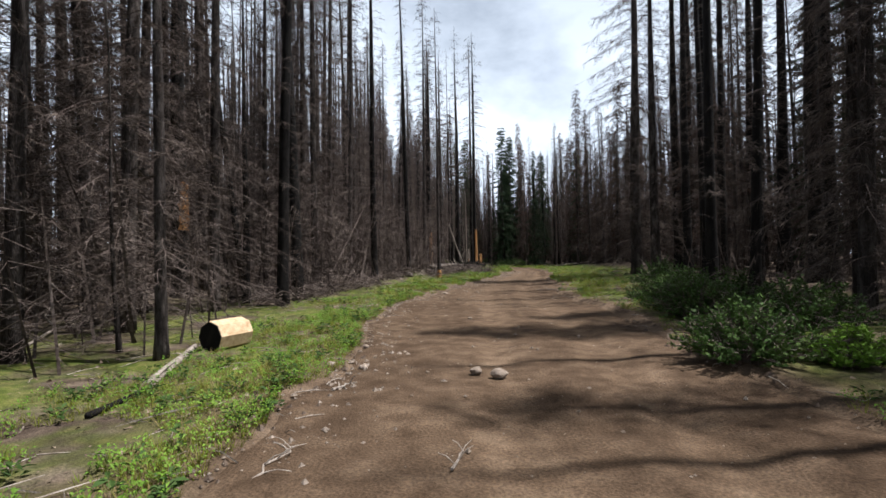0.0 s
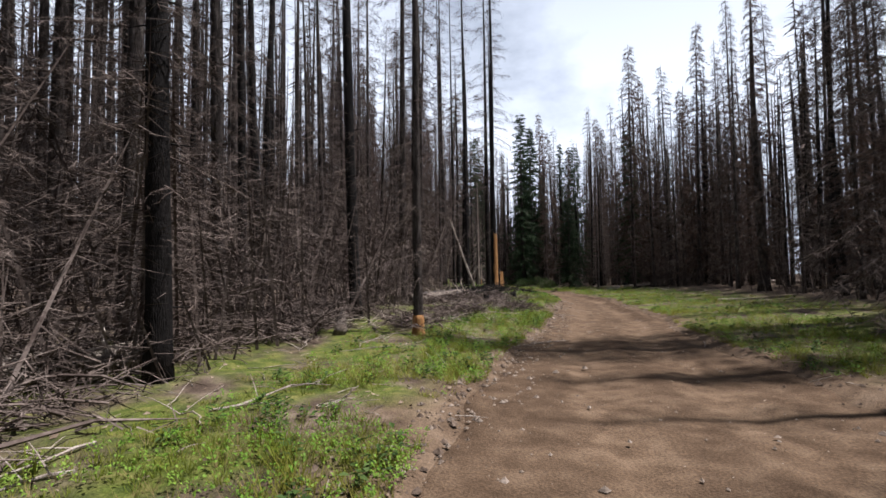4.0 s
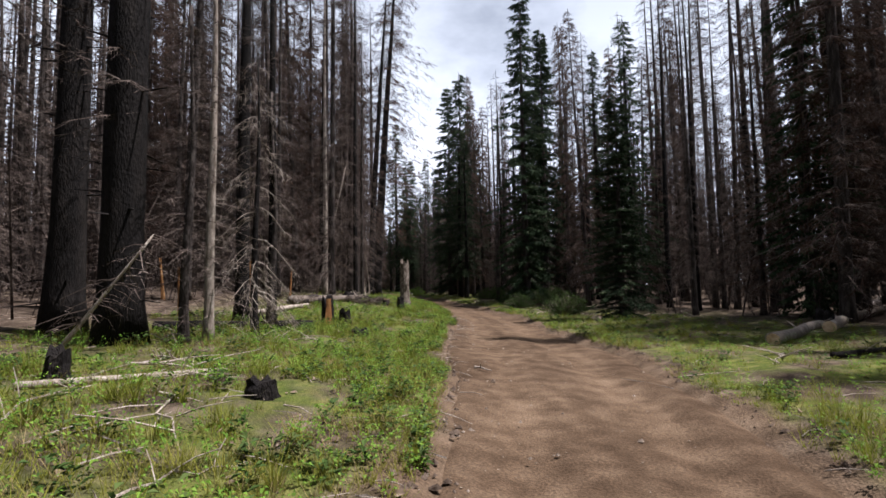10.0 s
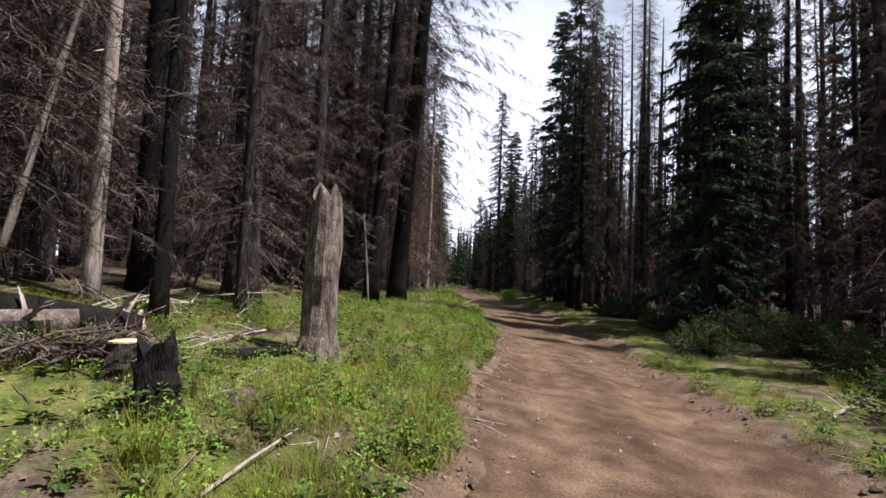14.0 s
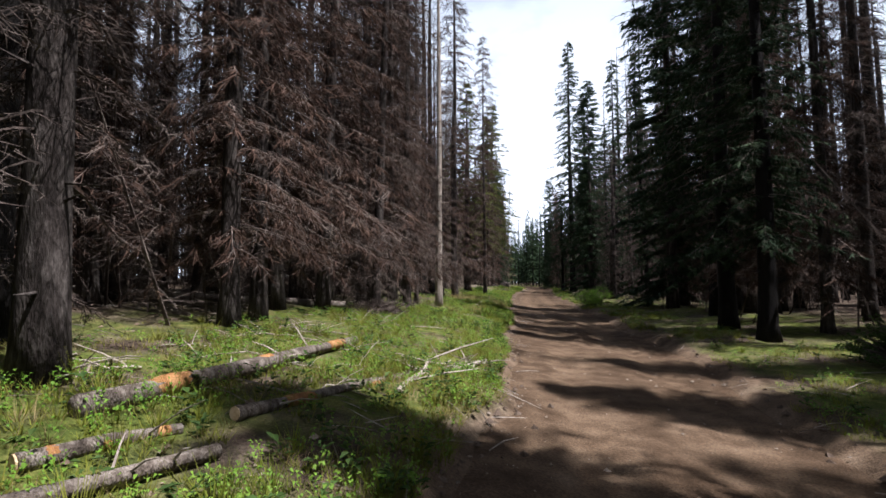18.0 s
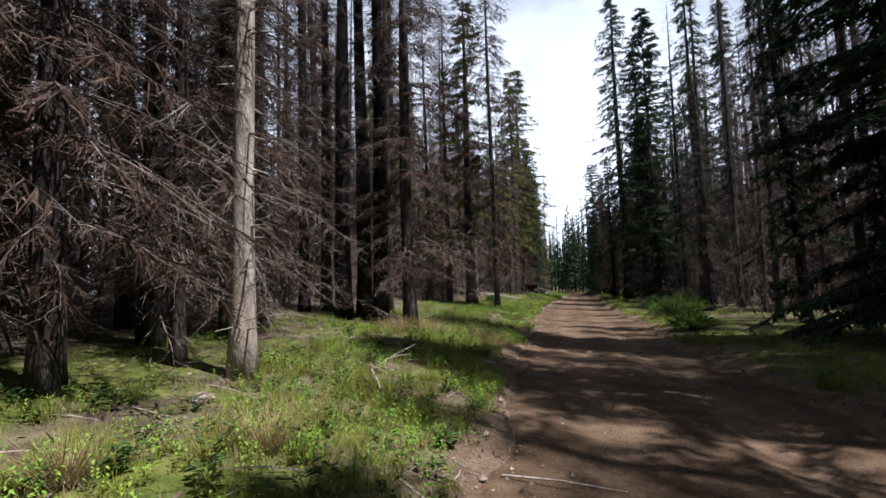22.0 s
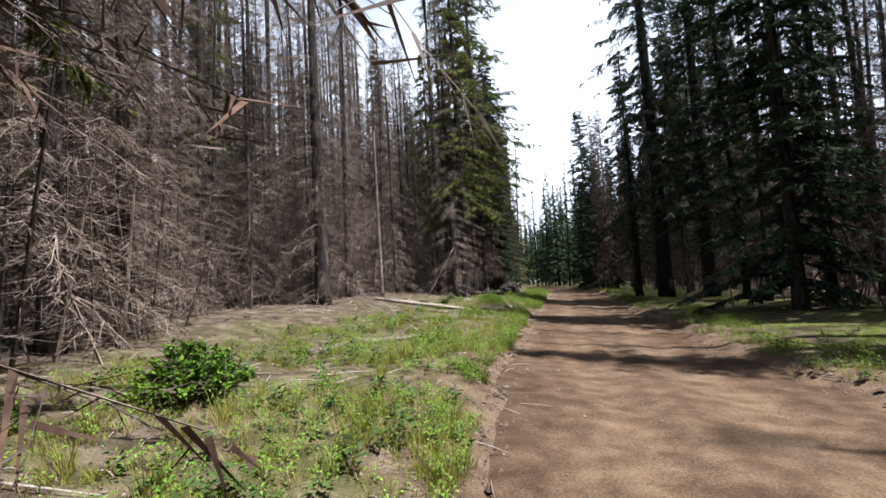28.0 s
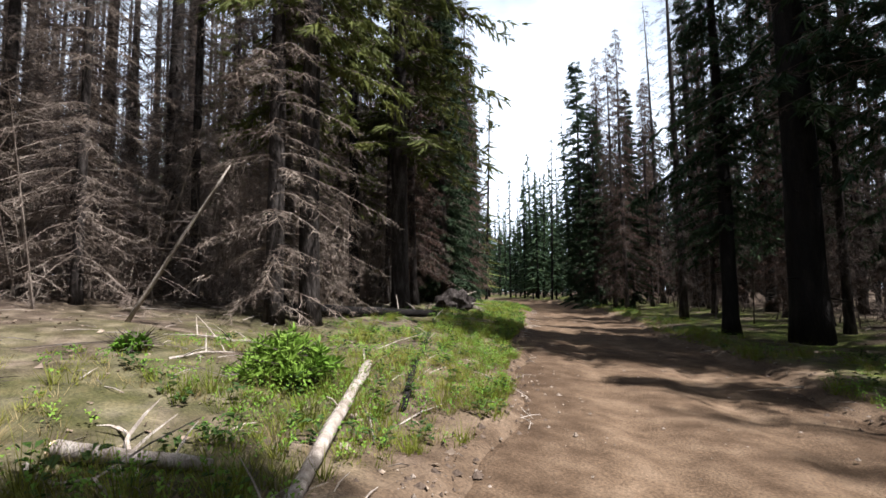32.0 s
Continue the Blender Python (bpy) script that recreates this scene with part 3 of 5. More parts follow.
def stripped(h=22, r=0.2, tall=3.4, wrap=1.15, foot=0.05):
    """A burnt trunk whose foot has lost its bark down one side."""
    w, l = boughs(h, r, 60, 3.5, 1.4, 0.3, 6, 0.5, 0.022)
    e = make_tree("stripped_snag", "dead conifer with bark stripped to orange wood on one side", "tree", trunk_shape(h, r), w, l, BURNT, TWIG, None)
    s = Shape()
    for i in range(9):
        z = foot + i * tall / 8
        wide = wrap * (1 - 0.12 * i / 8) * rnd.uniform(0.85, 1.1)
        for j in range(6):
            a = -0.75 + wide * (j / 5 - 0.5) * (1 + rnd.uniform(-0.12, 0.12)) * 2
            q = (r * (1 - z / h) ** 0.75 * (1 + 0.4 * math.exp(-z / 0.28))) * 1.09
            s.v.append(Vector((math.cos(a) * q, math.sin(a) * q, z + (rnd.uniform(-0.12, 0.1) * tall * 0.5 if i == 8 else 0))))
    s.f = [(i * 6 + j, i * 6 + j + 1, i * 6 + j + 7, i * 6 + j + 6) for i in range(8) for j in range(5)]
    part("bare_wood", s.mesh("bare_wood", BARE, True), e, "orange bare wood where the bark has gone")
    return e


def bare_foot(h=20, r=0.18):
    """A trunk gnawed bare just above the ground."""
    w, l = boughs(h, r, 130, 1.3, 1.4, 0.4, 12, 0.4, 0.02, shape=0.4)
    e = make_tree("scarred_conifer", "dead conifer with a ring of orange bare wood at its foot", "tree", trunk_shape(h, r), w, l, BARK, TWIG, None)
    s = Shape()
    s.tube([(0, 0, k * 0.12) for k in range(6)], [r * (1.09 + 0.4 * math.exp(-k * 0.12 / 0.28)) * (1 if k < 5 else 0.9) for k in range(6)], 10, True, 0.05)
    part("bare_wood", s.mesh("bare_wood", BARE, True), e, "orange bare wood at the foot")
    return e


def pale_trunk(h=20, r=0.16):
    w, l = boughs(h, r, 90, 1.5, 1.5, 0.45, 9, 0.5, 0.02, shape=0.5)
    return make_tree("grey_snag", "dead conifer with pale weathered grey trunk and bare twigs", "tree", trunk_shape(h, r), w, l, PALE, TWIG, None)


def broken(h=12, r=0.22):
    w, l = boughs(h, r, 8, 5, 0.5, 0.3, 1, 0.3, 0.02)
    return make_tree("broken_snag", "charred black conifer trunk snapped off at the top", "tree", trunk_shape(h, r, broken=True), w, l, BURNT, TWIG, None)


kind("strip", stripped, 1)
kind("scar", lambda: stripped(22, 0.2, 1.7, 0.6, 2.3), 1)
kind("pale", pale_trunk, 2)
kind("burntstub", broken, 1)
kind("snag", snag, 4)
kind("brown", snag_brown, 4)
kind("dead", dead_fir, 4)
kind("rust", rust_fir, 3)
kind("green", green_fir, 3)
kind("olive", olive_fir, 2)
kind("sapling", sapling, 3)
kind("tall", tall_fir, 3)
kind("grey", grey_fir, 3)
kind("droop", drooping, 2)
kind("foot", bare_foot, 1)
kind("young", young_fir, 2)
kind("high", high_fir, 1)
kind("big", big_fir, 1)
STAND = []
BASE_H = {"big": 27, "high": 26, "scar": 22, "grey": 20, "tall": 22, "droop": 7, "foot": 20, "snag": 24, "brown": 24, "dead": 22, "rust": 23, "green": 24, "olive": 22, "sapling": 6, "young": 5, "strip": 22, "pale": 20, "burntstub": 12}
BASE_R = {"big": 0.36, "high": 0.2, "scar": 0.2, "grey": 0.17, "tall": 0.22, "droop": 0.08, "foot": 0.18, "snag": 0.2, "brown": 0.18, "dead": 0.17, "rust": 0.19, "green": 0.24, "olive": 0.22, "sapling": 0.045, "young": 0.06, "strip": 0.2, "pale": 0.16, "burntstub": 0.22}


def tree(key, x, y, h=None, r=None, wide=1.0, lean=0.0, toward=0.0):
    """Stand a tree of a kind at x, y: its height, the radius at its foot, and how far it leans (degrees) which way."""
    model = KINDS[key][len(STAND) % len(KINDS[key])]
    kz = (h or BASE_H[key] * rnd.uniform(0.8, 1.15)) / BASE_H[key]
    kr = min(2.2, max(0.6, (r / BASE_R[key]) if r else kz))
    m = Matrix.Translation((x, y, ground_at(x, y) - 0.03)) @ Matrix.Rotation(radians(lean), 4, Vector((-math.sin(radians(toward)), math.cos(radians(toward)), 0)))
    kc = min(1.2, max(0.75, kz * rnd.uniform(0.85, 1.1))) * wide
    m = m @ Matrix.Rotation(0.0 if key in ("strip", "foot", "scar") else rnd.uniform(0, 6.28), 4, "Z") @ Matrix.Diagonal((kc, kc, kz, 1))
    STAND.append((x, y))
    made = copy_thing(model, m)
    for o in made.children:
        if o.name.startswith(("trunk", "bare_wood")):
            o.scale = (kr / kc, kr / kc, 1)
    return made


# ---- trees that stand out along the track ----
tree("brown", -4.7, 8.4, 15, 0.10)
tree("dead", -11.5, 13.8, 24, 0.27)
tree("dead", -12.2, 16.2, 22, 0.23)
tree("snag", -6.3, 16.3, 12, 0.13)
tree("scar", -9.6, 18.6, 24, 0.34)
tree("snag", 15.2, 19.5, 26, 0.34)
tree("snag", 18.1, 25.4, 25, 0.34)
tree("brown", 12.2, 27.3, 22, 0.28)
tree("foot", 0.1, 30.7, 17, 0.12)
tree("dead", 12.4, 30.4, 27, 0.36, 1.4)
tree("snag", 14.1, 31.5, 25, 0.24)
tree("snag", 16.0, 32.4, 26, 0.34)
tree("snag", 12.9, 25.1, 24, 0.24)
tree("snag", 17.2, 32.9, 27, 0.34)
tree("snag", 21.0, 32.4, 25, 0.34)
tree("brown", -2.8, 42.0, 20, 0.10)
tree("strip", -0.6, 42.5, 20, 0.23)
tree("brown", -1.7, 43.3, 12, 0.08)
tree("dead", -11.2, 46.9, 26, 0.34)
tree("dead", -17.0, 48.2, 24, 0.34)
tree("brown", 0.5, 48.8, 20, 0.07)
tree("strip", 3.9, 50.1, 24, 0.21)
tree("snag", 2.2, 51.3, 25, 0.1)
tree("snag", 4.0, 51.9, 20, 0.07)
tree("rust", 20.8, 49.9, 20, 0.34)
tree("high", 3.8, 53.4, 25, 0.18)
tree("snag", -1.0, 54.5, 24, 0.25)
tree("snag", 1.4, 54.6, 24, 0.11)
tree("sapling", 3.4, 60.2, 6, 0.09)
tree("droop", 3.8, 62.0, 6, 0.09)
tree("sapling", 3.3, 63.9, 6, 0.11)
tree("snag", 2.0, 65.1, 22, 0.2)
tree("brown", -0.2, 72.9, 22, 0.10)
tree("snag", 38.1, 77.4, 24, 0.34)
tree("dead", 1.8, 74.1, 20, 0.16)
tree("snag", 35.9, 77.6, 25, 0.34)
tree("rust", 32.4, 77.9, 22, 0.34)
tree("snag", 2.4, 76.1, 22, 0.12)
tree("brown", 24.1, 78.6, 25, 0.34)
tree("pale", 0.8, 76.3, 20, 0.13)
tree("brown", 2.3, 77.9, 16, 0.06)
tree("snag", 44.8, 83.8, 25, 0.34)
tree("snag", 0.3, 77.7, 24, 0.26)
tree("young", 17.6, 80.6, 6, 0.34)
tree("dead", 1.5, 78.9, 18, 0.34)
tree("snag", 49.8, 94.3, 24, 0.34)
tree("tall", 45.7, 94.2, 22, 0.34)
tree("rust", 39.8, 94.3, 24, 0.34)
tree("snag", 0.9, 86.1, 24, 0.27, 1.0, 3.5, 0.0)
tree("snag", 33.7, 94.5, 27, 0.34)
tree("rust", 25.5, 94.8, 24, 0.34)
tree("big", 0.9, 88.4, 27, 0.38, 1.0, 4.0, -15.0)
tree("dead", -1.5, 89.5, 22, 0.34)
tree("tall", 18.9, 95.0, 22, 0.34)
tree("brown", 0.1, 90.5, 24, 0.21)
tree("snag", -3.0, 90.0, 24, 0.3)
tree("snag", -6.5, 91.1, 24, 0.28)
tree("snag", -1.6, 90.8, 24, 0.18)
tree("snag", -17.1, 91.6, 25, 0.34)
tree("tall", 42.6, 110.2, 24, 0.34)
tree("rust", 31.7, 108.8, 25, 0.34)
tree("dead", -7.5, 97.9, 22, 0.14)
tree("brown", 18.6, 106.9, 24, 0.34)
tree("rust", -7.3, 100.3, 22, 0.34, 1.5)
tree("dead", -10.0, 100.6, 8, 0.13)
tree("pale", -6.5, 102.7, 12, 0.11)
tree("rust", -4.8, 104.3, 22, 0.15)
tree("rust", -5.1, 106.0, 22, 0.17)
tree("brown", 6.8, 110.6, 19, 0.25)
tree("tall", 8.4, 111.6, 20, 0.34)
tree("pale", -4.6, 108.0, 20, 0.17)
tree("brown", -5.6, 107.7, 18, 0.08)
tree("rust", 7.9, 113.3, 22, 0.29)
tree("rust", 34.8, 123.3, 22, 0.34)
tree("brown", -12.2, 107.9, 24, 0.34)
tree("brown", 23.7, 120.1, 24, 0.34)
tree("snag", 13.7, 117.5, 26, 0.34)
tree("snag", -10.6, 114.8, 20, 0.18)
tree("snag", -9.0, 115.8, 24, 0.26)
tree("tall", 7.5, 118.2, 25, 0.3, 1.2)
tree("snag", -9.25, 115.1, 24, 0.27)
tree("snag", -8.5, 116.0, 24, 0.26)
tree("brown", -10.7, 115.9, 22, 0.2)
tree("brown", -20.1, 110.1, 22, 0.34)
tree("rust", -7.6, 116.3, 23, 0.22, 1.15)
tree("brown", -10.4, 119.0, 20, 0.15)
tree("rust", 5.3, 120.8, 17, 0.34)
tree("rust", -10.6, 129.4, 24, 0.17, 1.1)
tree("grey", -16.8, 128.1, 24, 0.34)
tree("dead", -0.3, 134.1, 14, 0.34)
tree("grey", -13.9, 129.7, 20, 0.19)
tree("olive", -12.7, 130.3, 20, 0.34, 1.3)
tree("grey", -15.3, 129.6, 20, 0.18)
tree("grey", -23.0, 127.8, 22, 0.25)
tree("green", 23.9, 144.7, 20, 0.34)
tree("snag", -28.3, 132.0, 20, 0.18)
tree("brown", -29.3, 137.0, 24, 0.34)
tree("tall", 1.3, 147.7, 24, 0.34)
tree("grey", -25.6, 142.8, 22, 0.23)
tree("grey", -21.1, 144.7, 22, 0.30)
tree("pale", -22.9, 151.3, 9, 0.12)
tree("grey", -32.1, 149.4, 22, 0.34)
tree("grey", -30.4, 151.8, 16, 0.21)
tree("grey", -29.1, 152.6, 14, 0.18)
tree("grey", -24.0, 154.3, 16, 0.11)
tree("grey", -27.4, 154.5, 12, 0.21)
tree("grey", -29.5, 154.0, 18, 0.19)
tree("grey", -21.3, 156.8, 20, 0.21)
tree("grey", -22.4, 158.3, 22, 0.20)
tree("brown", -28.5, 157.4, 20, 0.24)
tree("brown", -23.9, 159.9, 22, 0.34)
tree("grey", -27.7, 159.0, 20, 0.30)
tree("tall", -10.0, 165.3, 40, 0.48, 1.45)
tree("snag", -24.7, 164.6, 22, 0.22)
tree("tall", -12.0, 184.6, 22, 0.34)
tree("grey", -59.8, 173.9, 24, 0.34)


# firs that tower over the track, and rows that wall it in
tree("green", 12.4, 92.0, 26, 0.3, 1.2)
tree("green", -4.8, 150.5, 27, 0.26, 1.3)
tree("green", 4.8, 118.8, 29, 0.3, 1.3)
tree("rust", 7.6, 115.4, 29, 0.26, 1.1)
tree("tall", -11.8, 166.5, 18, 0.25, 1.1)
tree("tall", -7.4, 162.3, 30, 0.4, 1.2)
tree("brown", -13.0, 174.6, 20, 0.2)
tree("tall", 6.6, 106.3, 19, 0.28, 1.1)
tree("rust", 8.0, 108.9, 25, 0.22, 0.95)
tree("tall", 7.3, 103.6, 17, 0.25, 1.1)
tree("tall", 6.6, 112.2, 28, 0.3, 1.35)
tree("green", 14.6, 96.5, 25, 0.25, 1.0)
tree("rust", 17.9, 105.7, 30, 0.25)
tree("green", -21.6, 199.0, 25, 0.25, 1.4)
tree("green", -19.0, 190.0, 17, 0.2, 1.2)
tree("olive", -23.2, 165.6, 31, 0.36, 1.75)
tree("olive", -20.9, 157.5, 27, 0.25, 1.1)
tree("burntstub", -1.8, 49.4, 10.8, 0.22)
tree("snag", 2.5, 59.9, 26, 0.36)
tree("snag", 0.6, 60.9, 26, 0.34)
tree("snag", 3.3, 64.0, 15, 0.09)
tree("pale", 3.6, 60.6, 9, 0.09)
tree("green", 15.0, 75.2, 10.5, 0.16, 1.1)


def row(keys, s0, s1, step, d, spread, h0, h1, wide=1.0):
    """A loose line of trees along one edge of the track."""
    s = s0
    while s < s1:
        x, y = place(s, d + rnd.uniform(-spread, spread))
        if all((x - a) ** 2 + (y - b) ** 2 > 1.4 for a, b in STAND):
            tree(rnd.choice(keys), float(x), float(y), rnd.uniform(h0, h1), None, wide, lean=rnd.uniform(0, 2), toward=rnd.uniform(0, 360))
        s += step * rnd.uniform(0.75, 1.25)


row(["rust", "dead", "rust"], 97, 116, 1.7, -5.8, 0.9, 20, 27, 1.1)
row(["rust", "dead", "brown"], 116, 130, 1.9, -11.0, 1.0, 22, 27)
row(["rust", "dead", "brown"], 58, 84, 1.9, 13.8, 1.4, 16, 23)
row(["dead", "rust", "brown"], 38, 72, 2.2, 16.5, 1.5, 16, 22)
row(["brown", "big", "rust"], 79, 96, 2.2, -6.2, 1.0, 19, 25, 0.95)
row(["rust", "brown", "tall", "snag"], 92, 113, 3.0, 8.6, 1.0, 18, 24)
row(["rust", "brown", "tall", "brown"], 92, 114, 3.0, 11.5, 1.2, 19, 26)
row(["rust", "brown", "dead", "brown"], 119, 138, 2.8, 10.0, 1.0, 17, 23)
row(["brown", "rust", "snag", "brown"], 119, 148, 2.4, 13.5, 1.2, 15, 21)
row(["rust", "brown", "snag"], 78, 92, 3.2, 12.8, 1.5, 15, 22)
row(["grey", "grey", "brown", "dead"], 145, 172, 1.6, -10.2, 1.0, 9, 22)
row(["rust", "dead", "tall"], 160, 187, 2.8, 9.8, 1.0, 17, 23)
row(["brown", "rust", "dead"], 153, 187, 3.0, 13.0, 1.2, 18, 24)
row(["rust", "green", "dead"], 172, 206, 2.2, -5.6, 0.8, 16, 24)
row(["green", "green", "rust"], 186, 206, 2.4, 6.2, 0.7, 14, 22)


# ---- the forest on both sides ----
def clear_left(s):
    return float(np.interp(s, [-30, 0, 20, 30, 45, 54, 72, 80, 95, 110, 116, 128, 138, 147, 160, 168], [6.5, 5.8, 6.0, 5.5, 6.0, 9.5, 10, 6.0, 5.5, 6.0, 9, 9, 6.0, 9.5, 9, 6.0]))


def clear_right(s):
    return float(np.interp(s, [-30, 0, 20, 30, 45, 60, 75, 90, 110, 140, 160], [7.5, 7.5, 8.5, 10, 12, 12, 10, 9, 7, 9, 8]))


MIX_LEFT = [(30, ["brown", "dead", "dead", "dead", "sapling", "snag"]), (75, ["snag", "brown", "brown", "sapling", "dead", "snag"]), (112, ["dead", "rust", "dead", "rust", "sapling", "dead"]), (138, ["grey", "snag", "brown", "sapling", "grey"]), (400, ["grey", "brown", "grey", "olive", "dead", "grey"])]
MIX_RIGHT = [(25, ["snag", "snag", "dead", "snag"]), (75, ["rust", "brown", "dead", "brown", "rust", "green", "snag"]), (400, ["brown", "rust", "brown", "tall", "snag"])]


def pick(table, s):
    for limit, keys in table:
        if s < limit:
            return rnd.choice(keys)
    return rnd.choice(table[-1][1])


def fill_forest():
    grid = {}

    def near(x, y, gap):
        i, j = int(x // 3), int(y // 3)
        return any((x - a) ** 2 + (y - b) ** 2 < gap * gap for p in (-1, 0, 1) for q in (-1, 0, 1) for a, b in grid.get((i + p, j + q), ()))

    for x, y in STAND:
        grid.setdefault((int(x // 3), int(y // 3)), []).append((x, y))
    count = 0
    for _ in range(16000):
        s = rnd.uniform(-6, 215)
        side = rnd.choice((-1, 1))
        d = 4 + 15 * rnd.random() ** 1.1
        if d < (clear_left(s) if side < 0 else clear_right(s)):
            continue
        x, y = place(s, side * d)
        if near(x, y, (2.3 if 112 < s < 138 else 1.9 if 24 < s < 76 else 1.35) if side < 0 else 1.6 if s < 84 else 2.2):
            continue
        key = pick(MIX_LEFT if side < 0 else MIX_RIGHT, s)
        grid.setdefault((int(x // 3), int(y // 3)), []).append((x, y))
        tree(key, float(x), float(y), rnd.uniform(13, 19) if s > 84 and 0 < side * d < 9.5 and key != "sapling" else (rnd.uniform(12, 19) if side > 0 and 40 < s < 84 and rnd.random() < 0.75 else None), lean=rnd.uniform(0, 2.5), toward=rnd.uniform(0, 360))
        count += 1
        if count > 440:
            break
    return grid, near


def far_woods(name, label, side, s0, s1, d0, d1, number, seed, colours, bushy=1.0):
    """Trees deeper in the wood, joined: simple trunks with whorls of thin branches."""
    r = random.Random(seed)
    shapes = {m: Shape() for m in ("trunk", "twig")}
    for _ in range(number):
        s, d = r.uniform(s0, s1), side * (d0 + (d1 - d0) * r.random() ** 1.25)
        x, y = place(s, d)
        z = height(s, d) - 0.3
        h = r.uniform(15, 29) if side < 0 or s < 30 else r.uniform(11, 23)
        rad = r.uniform(0.09, 0.2)
        lx, ly = r.uniform(-0.03, 0.03) * h, r.uniform(-0.03, 0.03) * h
        p = Vector((x, y, z))
        shapes["trunk"].tube([p, p + Vector((lx * 0.4, ly * 0.4, h * 0.4)), p + Vector((lx, ly, h))], [rad, rad * 0.75, 0.02], 5, False)
        dense = r.choice((50, 110, 190)) if side > 0 or not 28 < s < 82 else r.choice((20, 40, 80))
        reach = r.uniform(1.0, 2.2) * (1 + 0.2 * (bushy - 1))
        for k in range(dense):
            f = (k + r.random()) / dense
            q = p + Vector((lx * f, ly * f, 1.5 + (h - 1.7) * f))
            a, ln = r.uniform(0, 6.28), reach * (1 - f) ** 0.6 * r.uniform(0.5, 1.1) + 0.15
            shapes["twig"].sliver(q, q + Vector((math.cos(a) * ln, math.sin(a) * ln, -ln * r.uniform(0.1, 0.7))), 0.1 * bushy)
    e = tagged(new(name), label, "woods", kind="stuff")
    tagged(part("trunk", shapes["trunk"].mesh("trunk", colours[0]), e), kind="stuff")
    tagged(part("crown", shapes["twig"].mesh("crown", colours[1]), e), kind="stuff")


GRID, NEAR = fill_forest()
far_woods("far_woods", "dense stand of dead grey-brown conifers deep in the burnt wood", -1, -20, 230, 15, 60, 1800, 3, (BARK, TWIG))
far_woods("far_woods", "dense stand of dark burnt conifers deep in the wood", 1, -20, 230, 16, 60, 1600, 4, (BURNT, TWIG))
far_woods("far_woods", "conifers lining the track far ahead", -1, 206, 330, 3.5, 60, 620, 5, (BURNT, OLIVE), 2.6)
far_woods("far_woods", "dark conifers lining the track far ahead", 1, 206, 330, 5.5, 70, 800, 6, (BURNT, NEEDLE), 3.0)


def brush(side, number, seed, s0=-5, s1=200, deep=18, material=None):
    """Dead saplings, hanging twigs and broken tops that fill the gaps between the trunks."""
    r = random.Random(seed)
    sh = Shape()
    for _ in range(number):
        s = r.uniform(s0, s1)
        c = (clear_left(s) if side < 0 else clear_right(s)) + 0.3 - 0.8 * r.random() ** 2
        d = side * (c + (deep - c) * r.random())
        x, y = place(s, d)
        p = Vector((x, y, height(s, d) - 0.05))
        h = r.uniform(0.8, 5.5)
        lean = Vector((r.gauss(0, 0.22) * h, r.gauss(0, 0.22) * h, h))
        sh.tube([p, p + lean * 0.55, p + lean], [0.012 + h * 0.005, 0.008 + h * 0.003, 0.004], 3, False)
        for k in range(int(16 + h * 15)):
            q = p + lean * r.uniform(0.05, 1)
            a, ln = r.uniform(0, 6.28), r.uniform(0.25, 0.9)
            sh.sliver(q, q + Vector((math.cos(a) * ln, math.sin(a) * ln, r.uniform(-0.7, 0.35) * ln)), 0.014)
    tagged(new("dead_brush", sh.mesh("dead_brush", material or TWIG)), "tangle of dead grey saplings and twigs between the trunks", "brush", kind="stuff")


brush(-1, 1700, 21)
brush(1, 900, 22)
# the next two get their sunlit look from the lighter twig material
brush(-1, 620, 23, 140, 174, 12.5, TWIG_LIT)
brush(-1, 260, 25, 116, 140, 13, TWIG_LIT)
brush(-1, 420, 24, 16, 44, 9)
for models in KINDS.values():
    for model in models:
        for o in (*model.children_recursive, model):
            bpy.data.objects.remove(o)


# ---- things that lie or stand on the forest floor ----
LOG_LOOK = {"pale": (PALE, "fallen_log", "weathered grey fallen log with broken branch stubs"), "dark": (BURNT, "fallen_pole", "thin charred pole lying on the ground"),
            "bark": (LOGWOOD, "fallen_log", "fallen conifer log with rough grey-brown bark"), "burnt": (BURNT, "burnt_log", "fire-blackened log lying in the grass"),
            "bare": (LOGWOOD, "peeling_log", "fallen log with peeling bark and orange bare wood"), "sawn": (BURNT, "sawn_log", "big charred log with a pale sawn end")}


